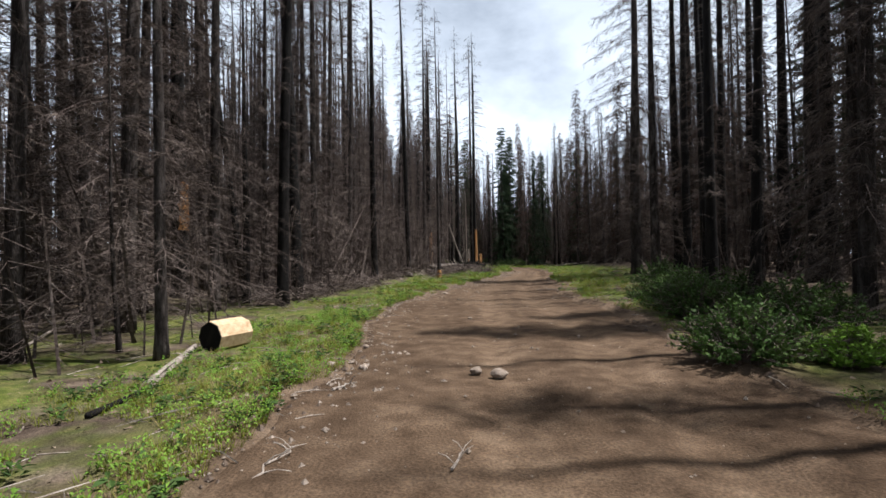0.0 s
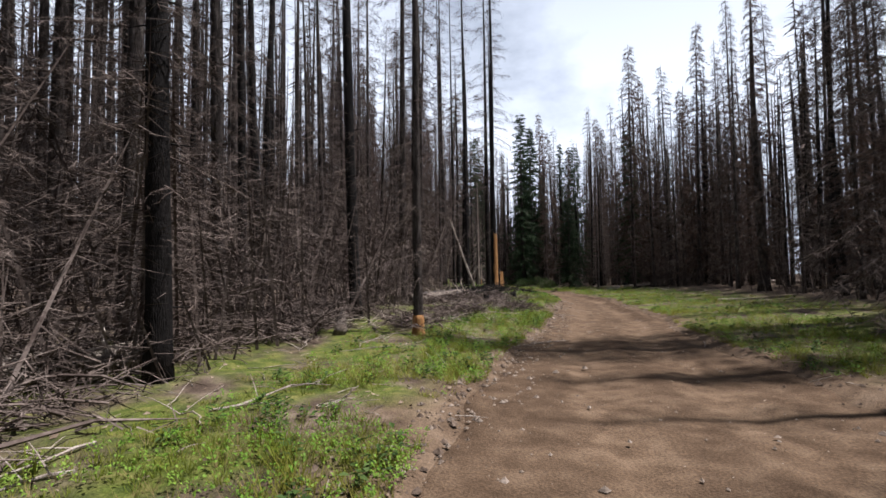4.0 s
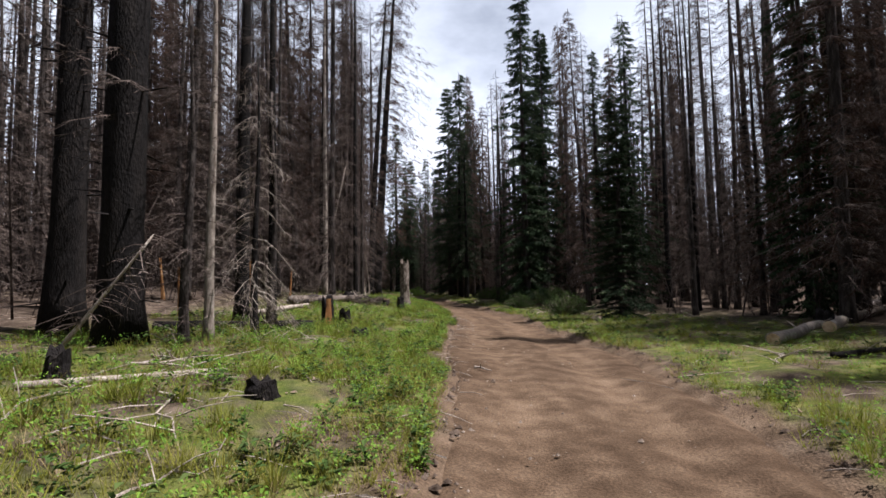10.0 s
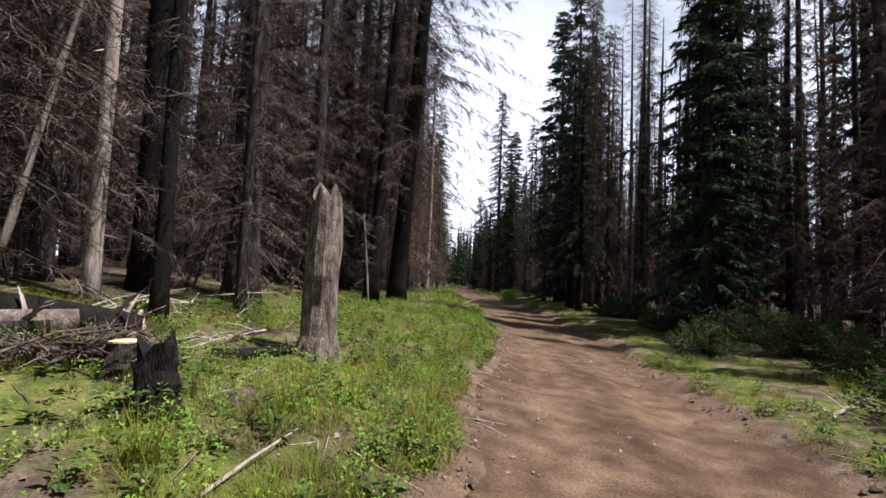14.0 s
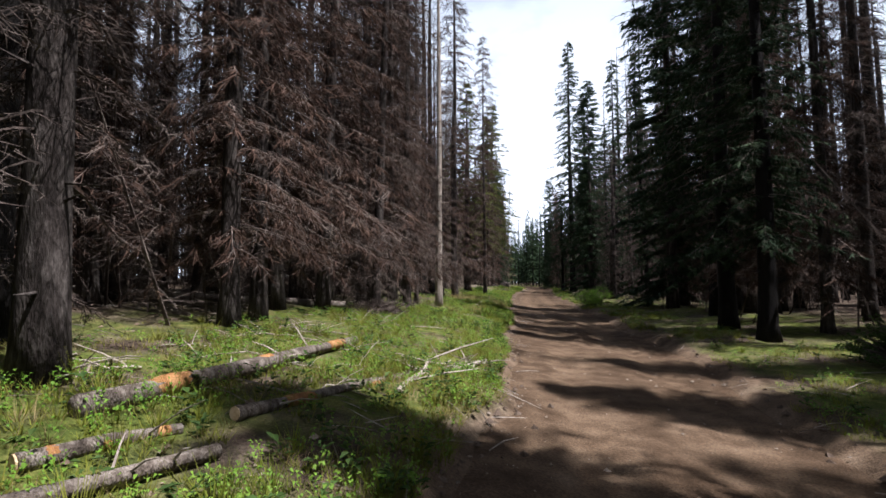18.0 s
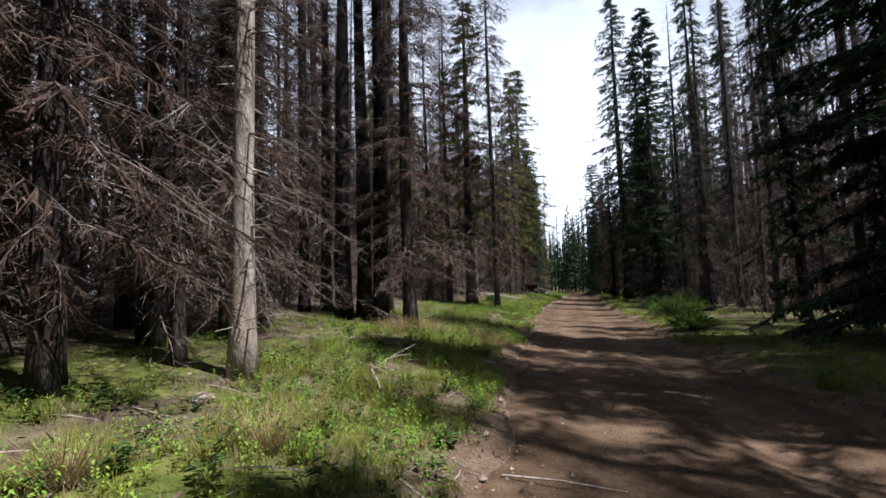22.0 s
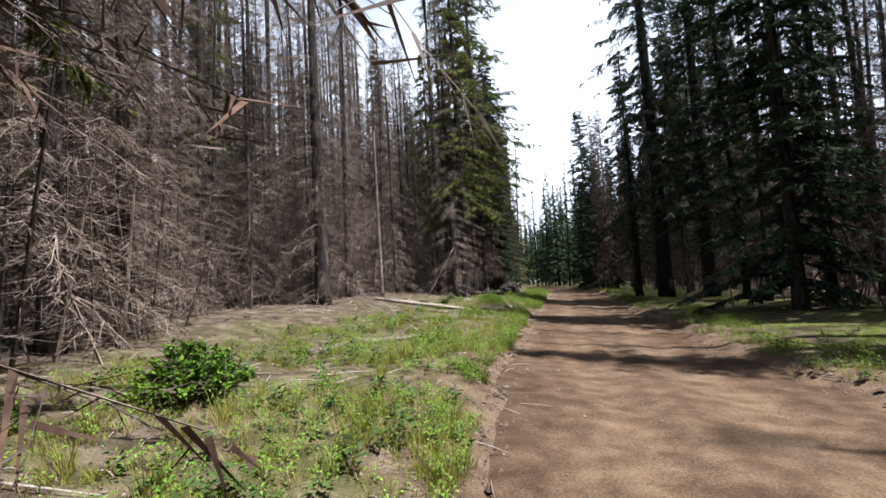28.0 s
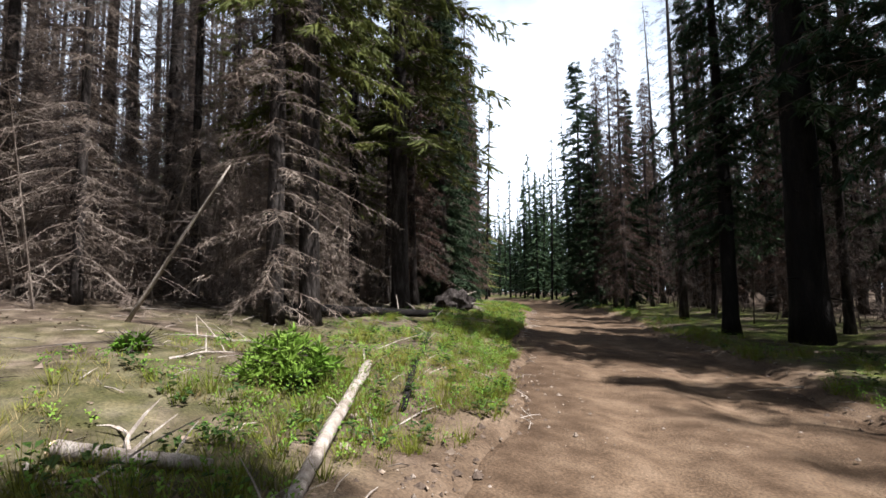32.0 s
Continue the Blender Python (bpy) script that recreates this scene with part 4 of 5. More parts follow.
def log(look_key, x0, y0, x1, y1, r, lift0=0.0, lift1=0.0):
    """A fallen stem from one end to the other, bedded into the ground, with stubs and worn ends."""
    material, name, label = LOG_LOOK[look_key]
    r = max(r * (1.25 if look_key == "bare" else 1.1), 0.035)
    e = tagged(new(name), label, "log")
    a, b = Vector((x0, y0, ground_at(x0, y0) + r * 0.75 + lift0)), Vector((x1, y1, ground_at(x1, y1) + r * 0.65 + lift1))
    n = max(4, int((b - a).length / 0.6))
    pts = []
    for i in range(n + 1):
        p = a.lerp(b, i / n) + Vector((rnd.uniform(-1, 1), rnd.uniform(-1, 1), 0)) * r * 0.25
        if not lift0:
            p.z = max(p.z, ground_at(p.x, p.y) + r * 0.45)
        pts.append(p)
    s = Shape()
    s.tube(pts, [r * (1 - 0.35 * i / n) * rnd.uniform(0.9, 1.08) for i in range(n + 1)], 12, True, 0.1)
    part("stem", s.mesh("stem", material, True), e)
    way = (b - a).normalized()
    for i in range(min(16, int((b - a).length * (1.3 if r < 0.12 else 2.2)))):
        q = a.lerp(b, rnd.uniform(0.1, 0.95))
        side = way.cross(Vector((0, 0, 1))) * rnd.choice((-1, 1)) * rnd.uniform(0.2, 1) + Vector((0, 0, rnd.uniform(-0.8 if lift0 else -0.1, 1))) + way * rnd.uniform(-0.2, 0.6)
        ln = rnd.uniform(0.12, 0.5) + r
        t = Shape()
        t.tube([q, q + side.normalized() * ln * 0.6, q + side.normalized() * ln + Vector((0, 0, -0.04))], [max(0.008, r * 0.16), max(0.006, r * 0.1), 0.004], 4, False)
        part("stub", t.mesh("stub", PALE if look_key != "burnt" else material), e)
    if look_key == "bark" and r > 0.1:
        across = way.cross(Vector((0, 0, 1))).normalized()
        for i in range(int((b - a).length * 2.6)):
            f, t0, wide, ln = rnd.uniform(0.03, 0.9), rnd.uniform(-0.6, 2.9), rnd.uniform(0.5, 1.1), rnd.uniform(0.25, 0.7)
            c = Shape()
            for k in range(4):
                o = a.lerp(b, f) + way * ln * k / 3
                q = r * (1 - 0.35 * f) * rnd.uniform(1.04, 1.14)
                for j in range(4):
                    t = t0 + wide * (j / 3 - 0.5) * rnd.uniform(0.7, 1.2)
                    c.v.append(o + across * math.cos(t) * q + Vector((0, 0, math.sin(t) * q)))
            c.f = [(k * 4 + j, k * 4 + j + 1, k * 4 + j + 5, k * 4 + j + 4) for k in range(3) for j in range(3)]
            part("bark_plate", c.mesh("bark_plate", BARK), e, "dark peeling plate of bark")
    if look_key in ("sawn", "pale", "bare") and r > 0.045:
        end, tip = (b, pts[-2]) if look_key == "sawn" else (a, pts[1])
        c = Shape()
        out = (end - tip).normalized()
        c.tube([end, end + out * 0.012], [r * 0.63 if look_key == "sawn" else r * 0.93] * 2, 10)
        part("end_grain", c.mesh("end_grain", CUT), e, "pale cut end of the log")
    if look_key == "bare":
        for f0, f1 in ((0.13, 0.22), (0.44, 0.5), (0.8, 0.9)):
            c = Shape()
            m = 4
            c.tube([a.lerp(b, f0 + (f1 - f0) * k / m) + Vector((0, 0, 0.12 * r)) for k in range(m + 1)], [r * (1 - 0.35 * (f0 + (f1 - f0) * k / m)) * (1.04 if 0 < k < m else 0.9) for k in range(m + 1)], 9, True, 0.04)
            part("bare_wood", c.mesh("bare_wood", BARE, True), e, "orange wood where the bark has peeled")
    return e


STUMP_LOOK = {"trunk": (LOGWOOD, "tall_stump", "broken grey-brown trunk standing a little over head high"), "burnt": (BURNT, "burnt_stump", "low charred black stump with a ragged top"), "face": (BURNT, "split_stump", "burnt stump split open to orange wood"),
              "sawn": (BARK, "sawn_stump", "low stump with a pale flat sawn top"),
              "bare": (BARE, "bare_stub", "slim stub of tan barkless wood")}


def stump(look_key, x, y, h, r):
    material, name, label = STUMP_LOOK[look_key]
    z = ground_at(x, y)
    e = tagged(new(name), label, "stump")
    s = Shape()
    n, sides = 7, 12
    top = [rnd.uniform(0.7, 1.15) if look_key in ("burnt", "face") else rnd.uniform(0.88, 1.04) if look_key != "sawn" else 1.0 for _ in range(sides)]
    r *= 1.25 if look_key == "face" else 1.0
    tilt = rnd.uniform(-0.12, 0.12) if look_key == "bare" else 0.0
    for i in range(n):
        f = i / (n - 1)
        for j in range(sides):
            a = 6.283 * j / sides
            q = r * (1 - 0.18 * f) * (1 + 0.45 * math.exp(-f * h / 0.16) * (0.6 + 0.6 * math.sin(a * 4 + x) ** 2)) * rnd.uniform(0.86, 1.12)
            s.v.append(Vector((x + math.cos(a) * q * (1 - (0.4 * f if look_key == "bare" else 0)) + tilt * h * f, y + math.sin(a) * q * (1 - (0.4 * f if look_key == "bare" else 0)), z - 0.12 + (h * (1 + (top[j] - 1) * f * f) + 0.12) * f)))
    for i in range(n - 1):
        for j in range(sides):
            a, b = i * sides + j, i * sides + (j + 1) % sides
            s.f.append((a, b, b + sides, a + sides))
    s.v.append(Vector((x + tilt * h, y, z + h * (0.8 if look_key != "sawn" else 1.0))))
    for j in range(sides):
        s.f.append(((n - 1) * sides + j, (n - 1) * sides + (j + 1) % sides, len(s.v) - 1))
    part("stem", s.mesh("stem", material), e)
    if look_key == "sawn":
        c = Shape()
        c.tube([(x, y, z + h - 0.01), (x, y, z + h + 0.012)], [r * 0.8, r * 0.8], 12)
        part("end_grain", c.mesh("end_grain", CUT), e, "pale flat sawn top")
    if look_key == "face":
        c = Shape()
        for i in range(7):
            f = i / 6
            for j in range(5):
                a = -1.15 + 0.95 * (j / 4 - 0.5) * (1 - 0.25 * f)
                q = r * (1.13 - 0.2 * f) * (1 + 0.3 * math.exp(-f * h / 0.16)) * rnd.uniform(0.97, 1.05)
                c.v.append(Vector((x + math.cos(a) * q, y + math.sin(a) * q, z + 0.02 + h * 0.97 * f)))
        c.f = [(i * 5 + j, i * 5 + j + 1, i * 5 + j + 6, i * 5 + j + 5) for i in range(6) for j in range(4)]
        part("bare_wood", c.mesh("bare_wood", BARE), e, "orange split wood")
    if look_key == "face" and h > 1:
        for k in range(3):
            c = Shape()
            p = Vector((x + rnd.uniform(-0.08, 0.1), y + rnd.uniform(-0.1, 0.08), z + h * 0.84 + 0.05 * k))
            c.tube([p, p + Vector((rnd.uniform(0.06, 0.14), rnd.uniform(-0.08, 0.08), 0.02))], [0.035, 0.02], 6, True, 0.2)
            part("splinter", c.mesh("splinter", CUT), e, "pale wood chip on the stump top")
    return e


def stone(x, y, size):
    r = max(size, 0.06) / 2
    bm = bmesh.new()
    bmesh.ops.create_icosphere(bm, subdivisions=2, radius=1)
    o = rnd.uniform(0, 50)
    for v in bm.verts:
        v.co *= 1 + 0.35 * noise.noise(v.co * 1.3 + Vector((o, 0, 0)))
        v.co = Vector((v.co.x * r, v.co.y * r * 0.8, v.co.z * r * 0.6))
    me = bpy.data.meshes.new("stone")
    bm.to_mesh(me)
    bm.free()
    me.materials.append(ROCK)
    s, d = along(x, y)
    ob = tagged(new("stone", me), "pale brown weathered stone lying on the ground", "stone", "stones by the track")
    ob.matrix_basis = pose(x, y, ground_at(x, y) + r * 0.25, 0, 0, rnd.uniform(0, 360))
    return ob


def fallen_branch(x0, y0, x1, y1, r):
    """A bleached branch on the ground, crooked and forked."""
    s = Shape()
    r = min(max(r, 0.012), 0.04)
    a, b = Vector((x0, y0, ground_at(x0, y0) + r)), Vector((x1, y1, ground_at(x1, y1) + r))
    n = 6
    ln = (b - a).length
    side = Vector((-(b - a).y, (b - a).x, 0)).normalized()
    pts = []
    for i in range(n + 1):
        p = a.lerp(b, i / n) + side * rnd.uniform(-0.06, 0.06) * ln
        p.z = ground_at(p.x, p.y) + r + 0.05 * ln * math.sin(i / n * 3.14) * rnd.random()
        pts.append(p)
    s.tube(pts, [r * (1 - 0.7 * i / n) for i in range(n + 1)], 5, True)
    for i in range(1, n):
        if rnd.random() < 0.7:
            k = rnd.choice((-1, 1)) * rnd.uniform(0.15, 0.4) * ln
            q = pts[i] + side * k + (b - a) * rnd.uniform(0.05, 0.25) + Vector((0, 0, rnd.uniform(0.0, 0.3) * min(ln, 1)))
            s.tube([pts[i], pts[i].lerp(q, 0.5) + Vector((0, 0, 0.02)), q], [r * 0.5, r * 0.35, 0.003], 4, False)
    return tagged(new("fallen_branch", s.mesh("fallen_branch", PALE)), "bleached dead branch lying on the ground", "branch", "fallen branches")


def leaning(look_key, x, y, tx, ty, h, r):
    """A dead stem leaning against its neighbours."""
    material = {"burnt": BURNT, "pale": PALE, "bark": BARK}[look_key]
    e = tagged(new("leaning_pole"), {"burnt": "charred thin trunk leaning among the trees", "pale": "pale bare trunk leaning among the trees", "bark": "brown dead trunk leaning among the trees"}[look_key], "tree")
    z = ground_at(x, y)
    a, b = Vector((x, y, z - 0.1)), Vector((tx, ty, z + h))
    s = Shape()
    s.tube([a.lerp(b, k / 6) + Vector((rnd.uniform(-1, 1), rnd.uniform(-1, 1), 0)) * r * 0.3 for k in range(7)], [r * (1 - 0.6 * k / 6) for k in range(7)], 8, True, 0.05)
    part("trunk", s.mesh("trunk", material, True), e)
    w = Shape()
    for k in range(34):
        q = a.lerp(b, rnd.uniform(0.25, 1))
        t, ln = rnd.uniform(0, 6.28), rnd.uniform(0.2, 0.8)
        tip = q + Vector((math.cos(t) * ln, math.sin(t) * ln, -ln * rnd.uniform(0, 0.6)))
        w.tube([q, q.lerp(tip, 0.5) + Vector((0, 0, 0.03)), tip], [0.012, 0.008, 0.003], 3, False)
        for _ in range(4):
            v = q.lerp(tip, rnd.uniform(0.3, 1))
            w.sliver(v, v + Vector((rnd.uniform(-0.2, 0.2), rnd.uniform(-0.2, 0.2), rnd.uniform(-0.25, 0.05))), 0.014)
    tagged(part("crown", w.mesh("crown", TWIG), e), kind="stuff")
    return e


def bush(look_key, x, y, r):
    """A low plant of many stems: leafy shrub, young fir or a heap of dead brush."""
    r = min(max(r, 0.2 if look_key == "green" else 0.3), 1.4)
    z = ground_at(x, y)
    stems, leaves = Shape(), Shape()
    n = int(70 + 110 * r)
    for k in range(n):
        a, q = rnd.uniform(0, 6.28), r * rnd.random() ** 0.6
        p = Vector((x + math.cos(a) * q * 0.35, y + math.sin(a) * q * 0.35, z))
        top = Vector((x + math.cos(a) * q, y + math.sin(a) * q, z + (0.25 + 0.75 * (1 - (q / r) ** 2)) * r * (0.55 if look_key in ("brush", "slash") else 0.85) * rnd.uniform(0.6, 1.1)))
        if look_key in ("brush", "slash"):
            # sticks strewn across one another rather than growing from one root
            if k % 3:
                continue
            p = Vector((x + math.cos(a) * q * 1.3, y + math.sin(a) * q * 1.3, z + rnd.uniform(0.0, 0.3) * r))
            t, ln = rnd.uniform(0, 6.28), rnd.uniform(0.5, 1.5) * max(r, 0.5)
            top = p + Vector((math.cos(t) * ln, math.sin(t) * ln, ln * rnd.uniform(-0.05, 0.4)))
            p.z, top.z = max(p.z, ground_at(p.x, p.y)), max(top.z, ground_at(top.x, top.y) + 0.02)
        thick = 0.012 if look_key not in ("brush", "slash") else rnd.uniform(0.008, 0.024)
        stems.tube([p, p.lerp(top, 0.5) + Vector((rnd.uniform(-0.06, 0.06), rnd.uniform(-0.06, 0.06), 0.08 * r)), top], [thick, thick * 0.7, 0.003], 4, False)
        for _ in range(12 if look_key in ("brush", "slash") else 3):
            v = p.lerp(top, rnd.uniform(0.2, 1.0))
            stems.sliver(v, v + Vector((rnd.uniform(-0.35, 0.35), rnd.uniform(-0.35, 0.35), rnd.uniform(-0.15, 0.25))), 0.016)
        if look_key not in ("brush", "slash"):
            for _ in range(46):
                v = p.lerp(top, rnd.uniform(0.3, 1.05))
                ln = rnd.uniform(0.035, 0.085) if look_key != "fir" else rnd.uniform(0.07, 0.16)
                leaves.leaf(v, v + Vector((rnd.uniform(-1, 1), rnd.uniform(-1, 1), rnd.uniform(-0.3, 0.8))).normalized() * ln, ln * (0.55 if look_key != "fir" else 0.22))
    if look_key == "slash":
        return tagged(new("slash_pile", stems.mesh("slash_pile", BURNT)), "heap of dark charred branches on the ground", "brush", "brush piles", "stuff")
    if look_key == "brush":
        return tagged(new("brush_pile", stems.mesh("brush_pile", TWIG)), "heap of dead grey twigs and broken branches", "brush", "brush piles", "stuff")
    label = {"dark": "dark green shrub growing beside the track", "green": "bright green leafy plant among the grass", "fir": "low spreading young fir with soft green needles"}[look_key]
    e = tagged(new("shrub" if look_key != "fir" else "fir_seedling", None), label, "shrub")
    tagged(part("twig", stems.mesh("twig", TWIG), e), kind="stuff")
    tagged(part("foliage", leaves.mesh("foliage", {"dark": SHRUB, "green": HERB, "fir": HERB}[look_key]), e), kind="stuff")
    return e


def sawn_block(x, y, turn):
    """A short sawn round with flattened sides, lying on its side."""
    e = tagged(new("sawn_block"), "short sawn block of wood with a dark end", "log")
    s = Shape()
    s.tube([(0, -0.36, 0.24), (0, 0.36, 0.24)], [0.29, 0.29], 8)
    me = s.mesh("stem", CUT)
    part("stem", me, e)
    # shade on the near end is put into its dark colour
    c = Shape()
    c.tube([(0, -0.375, 0.24), (0, -0.362, 0.24)], [0.275, 0.275], 8)
    part("end_grain", c.mesh("end_grain", BURNT), e, "end grain coloured dark as the shaded face")
    e.matrix_basis = pose(x, y, ground_at(x, y), 0, 22, turn)
    return e


def root_plate(x, y, r, turn):
    """The upturned roots of a blown-down tree, with soil."""
    e = tagged(new("root_plate"), "upturned root plate of a fallen tree, dark with soil", "stump")
    bm = bmesh.new()
    bmesh.ops.create_icosphere(bm, subdivisions=3, radius=1)
    for v in bm.verts:
        k = 1 + 0.5 * noise.noise(v.co * 2.1) + 0.2 * noise.noise(v.co * 6)
        v.co = Vector((v.co.x * r * k, v.co.y * r * 0.5 * k, v.co.z * r * 0.75 * k))
    me = bpy.data.meshes.new("soil")
    bm.to_mesh(me)
    bm.free()
    me.materials.append(BARK)
    part("soil", me, e).location = (0, 0, r * 0.5)
    for i in range(16):
        a = rnd.uniform(0, 6.28)
        p = Vector((math.cos(a) * r * 0.6, 0, r * 0.5 + math.sin(a) * r * 0.45))
        q = Vector((math.cos(a) * r * rnd.uniform(1.2, 1.8), rnd.uniform(-0.4, 0.4), r * 0.5 + math.sin(a) * r * rnd.uniform(0.9, 1.3)))
        s = Shape()
        s.tube([p, p.lerp(q, 0.5) + Vector((0, rnd.uniform(-.1, .1), 0.05)), q], [0.05, 0.03, 0.006], 5, False)
        part("root", s.mesh("root", PALE), e)
    e.matrix_basis = pose(x, y, ground_at(x, y) - 0.1, 0, 0, turn)
    return e


def hung_limb(a, b, r):
    """The top of a fallen fir caught in its neighbours, brown needles still hanging."""
    e = tagged(new("hung_fir_top"), "fallen fir top caught in the trees with hanging brown needles", "tree")
    a, b = Vector(a), Vector(b)
    s = Shape()
    s.tube([a.lerp(b, k / 7) - Vector((0, 0, 0.35 * math.sin(k / 7 * 3.14))) for k in range(8)], [r * (1 - 0.85 * k / 7) for k in range(8)], 7)
    part("trunk", s.mesh("trunk", BARK, True), e)
    w, l = Shape(), Shape()
    for k in range(120):
        f = rnd.random()
        q = a.lerp(b, f) - Vector((0, 0, 0.35 * math.sin(f * 3.14)))
        ln = rnd.uniform(0.4, 1.5) * (1.15 - f * 0.8)
        t = rnd.uniform(0, 6.28)
        tip = q + Vector((math.cos(t) * ln * 0.8, math.sin(t) * ln * 0.8, -ln * rnd.uniform(0.2, 0.9)))
        w.tube([q, q.lerp(tip, 0.5) + Vector((0, 0, 0.04)), tip], [0.012, 0.008, 0.003], 3, False)
        for _ in range(20):
            v = q.lerp(tip, rnd.uniform(0.2, 1))
            u = v + Vector((rnd.uniform(-0.2, 0.2), rnd.uniform(-0.2, 0.2), -rnd.uniform(0.0, 0.3)))
            if rnd.random() < 0.5:
                l.leaf(v, u, 0.026)
            else:
                w.sliver(v, u, 0.016)
    tagged(part("crown", w.mesh("crown", TWIG), e), kind="stuff")
    if l.v:
        tagged(part("foliage", l.mesh("foliage", RUST), e), kind="stuff")
    return e


# ---- fallen logs, stumps, branches and stones ----
log("pale", -3.9, 6.6, -4.5, 9.2, 0.07)
log("dark", -3.9, 5.5, -3.9, 6.6, 0.04)
log("pale", -7.0, 21.3, -3.9, 27.1, 0.27)
log("bark", -1.6, 30.1, -2.7, 35.4, 0.13)
log("pale", 4.0, 46.5, 4.4, 47.3, 0.05)
log("bark", -0.4, 37.7, 1.9, 44.4, 0.23)
log("pale", 2.4, 41.8, 4.4, 43.8, 0.08)
log("pale", 27.2, 59.6, 27.6, 54.3, 0.18)
log("pale", 14.9, 44.6, 16.5, 43.9, 0.07)
log("burnt", 3.6, 52.6, 4.2, 54.0, 0.14)
log("pale", 17.4, 65.5, 32.4, 83.2, 0.15)
log("dark", 16.3, 62.2, 22.7, 66.1, 0.09)
log("burnt", 6.1, 49.8, 6.3, 50.2, 0.05)
log("pale", 3.9, 56.6, 5.2, 58.3, 0.04)
log("burnt", 1.6, 62.1, 3.9, 65.2, 0.13)
log("pale", 15.6, 64.8, 22.3, 70.0, 0.15)
log("dark", 15.0, 61.9, 16.5, 62.5, 0.06)
log("burnt", 2.3, 62.2, 3.8, 65.6, 0.12)
log("pale", 1.5, 67.0, 2.1, 70.1, 0.09)
log("burnt", 6.0, 70.7, 6.6, 70.6, 0.06)
log("burnt", 5.2, 70.8, 5.6, 70.9, 0.05)
log("bark", 1.4, 70.2, 3.1, 74.4, 0.19)
log("sawn", 2.5, 73.9, 3.2, 75.1, 0.20)
log("burnt", 4.3, 75.1, 4.6, 76.2, 0.07)
log("bark", 1.9, 85.7, 2.4, 90.5, 0.07)
log("bare", 1.3, 90.2, 0.2, 95.1, 0.08)
log("bare", 2.0, 91.0, 2.0, 95.3, 0.05)
log("bare", 1.8, 89.6, 1.9, 90.6, 0.05)
log("pale", -4.45, 100.9, -6.9, 94.2, 0.1, 0.12, 0.12)
log("pale", 2.1, 95.2, 2.1, 96.4, 0.04)
log("pale", -11.9, 105.3, -16.3, 111.5, 0.15, 0.4, 0.4)
log("bare", -4.3, 102.1, -3.8, 103.7, 0.04)
log("dark", -4.0, 110.8, -4.5, 111.6, 0.02)
log("pale", -8.1, 118.0, -9.0, 120.6, 0.05)
log("bark", -13.9, 136.2, -13.7, 140.4, 0.07)
log("pale", -20.6, 148.2, -17.1, 148.3, 0.09)
log("pale", -21.4, 148.6, -17.2, 149.1, 0.06)
log("pale", -17.9, 148.3, -16.8, 148.7, 0.05)
log("pale", -18.7, 147.1, -16.8, 147.3, 0.04)
log("pale", -16.0, 148.5, -15.5, 149.4, 0.07)
log("pale", -17.1, 154.2, -14.0, 148.1, 0.06)
log("dark", -22.0, 158.1, -20.9, 164.2, 0.16)
log("pale", -16.9, 150.4, -16.1, 150.9, 0.06)
log("dark", -16.0, 153.2, -20.5, 163.1, 0.04)
stump("burnt", 4.0, 57.0, 0.35, 0.12)
stump("burnt", 2.5, 39.9, 0.45, 0.13)
stump("burnt", 3.9, 41.7, 0.50, 0.16)
stump("face", 4.6, 53.8, 1.35, 0.27)
stump("face", 4.1, 66.0, 0.75, 0.15)
stump("burnt", 4.6, 66.0, 0.45, 0.18)
stump("burnt", 18.1, 66.7, 0.50, 0.24)
stump("burnt", 5.5, 63.9, 0.20, 0.21)
stump("burnt", 5.0, 73.7, 0.55, 0.17)
stump("sawn", 4.3, 74.0, 0.30, 0.17)
stump("trunk", 4.8, 76.4, 2.25, 0.25)
stump("burnt", 6.1, 57.2, 0.20, 0.15)
stump("bare", 0.8, 71.6, 1.20, 0.05)
stump("bare", 0.4, 48.9, 1.70, 0.06)
stump("bare", 0.4, 64.9, 1.30, 0.06)
stump("bare", 0.4, 69.2, 1.60, 0.07)
stump("bare", -2.8, 69.0, 1.50, 0.07)
stone(0.5, 6.8, 0.19)
stone(0.8, 6.6, 0.23)
stone(-1.1, 7.2, 0.15)
stone(-1.6, 7.3, 0.13)
stone(-1.3, 8.8, 0.13)
stone(3.8, 39.3, 0.48)
stone(4.4, 52.5, 0.22)
stone(5.4, 51.5, 0.13)
stone(5.1, 51.5, 0.15)
stone(13.5, 74.0, 0.48)
stone(-8.1, 131.8, 0.13)
stone(-15.8, 151.9, 0.13)
stone(-16.2, 152.6, 0.10)
stone(-14.6, 148.8, 0.17)
stone(0.2, 13.2, 0.11)
stone(0.3, 21.1, 0.25)
stone(4.6, 36.6, 0.15)
stone(4.4, 36.2, 0.12)
stone(7.6, 71.9, 0.06)
stone(-3.8, 106.9, 0.22)
stone(-5.2, 121.0, 0.06)
stone(5.9, 44.9, 0.06)
stone(4.7, 43.9, 0.18)
stone(0.8, 12.6, 0.13)
stone(5.0, 36.8, 0.05)
stone(7.3, 51.4, 0.07)
fallen_branch(-8.0, 9.4, -13.4, 19.6, 0.027)
fallen_branch(-1.4, 3.6, -1.2, 4.3, 0.010)
fallen_branch(-1.3, 6.0, -1.1, 6.3, 0.021)
fallen_branch(0.1, 3.7, 0.2, 4.1, 0.011)
fallen_branch(1.4, 35.7, 1.1, 37.3, 0.018)
fallen_branch(1.9, 37.1, 2.5, 38.2, 0.024)
fallen_branch(2.3, 38.5, 3.1, 39.9, 0.032)
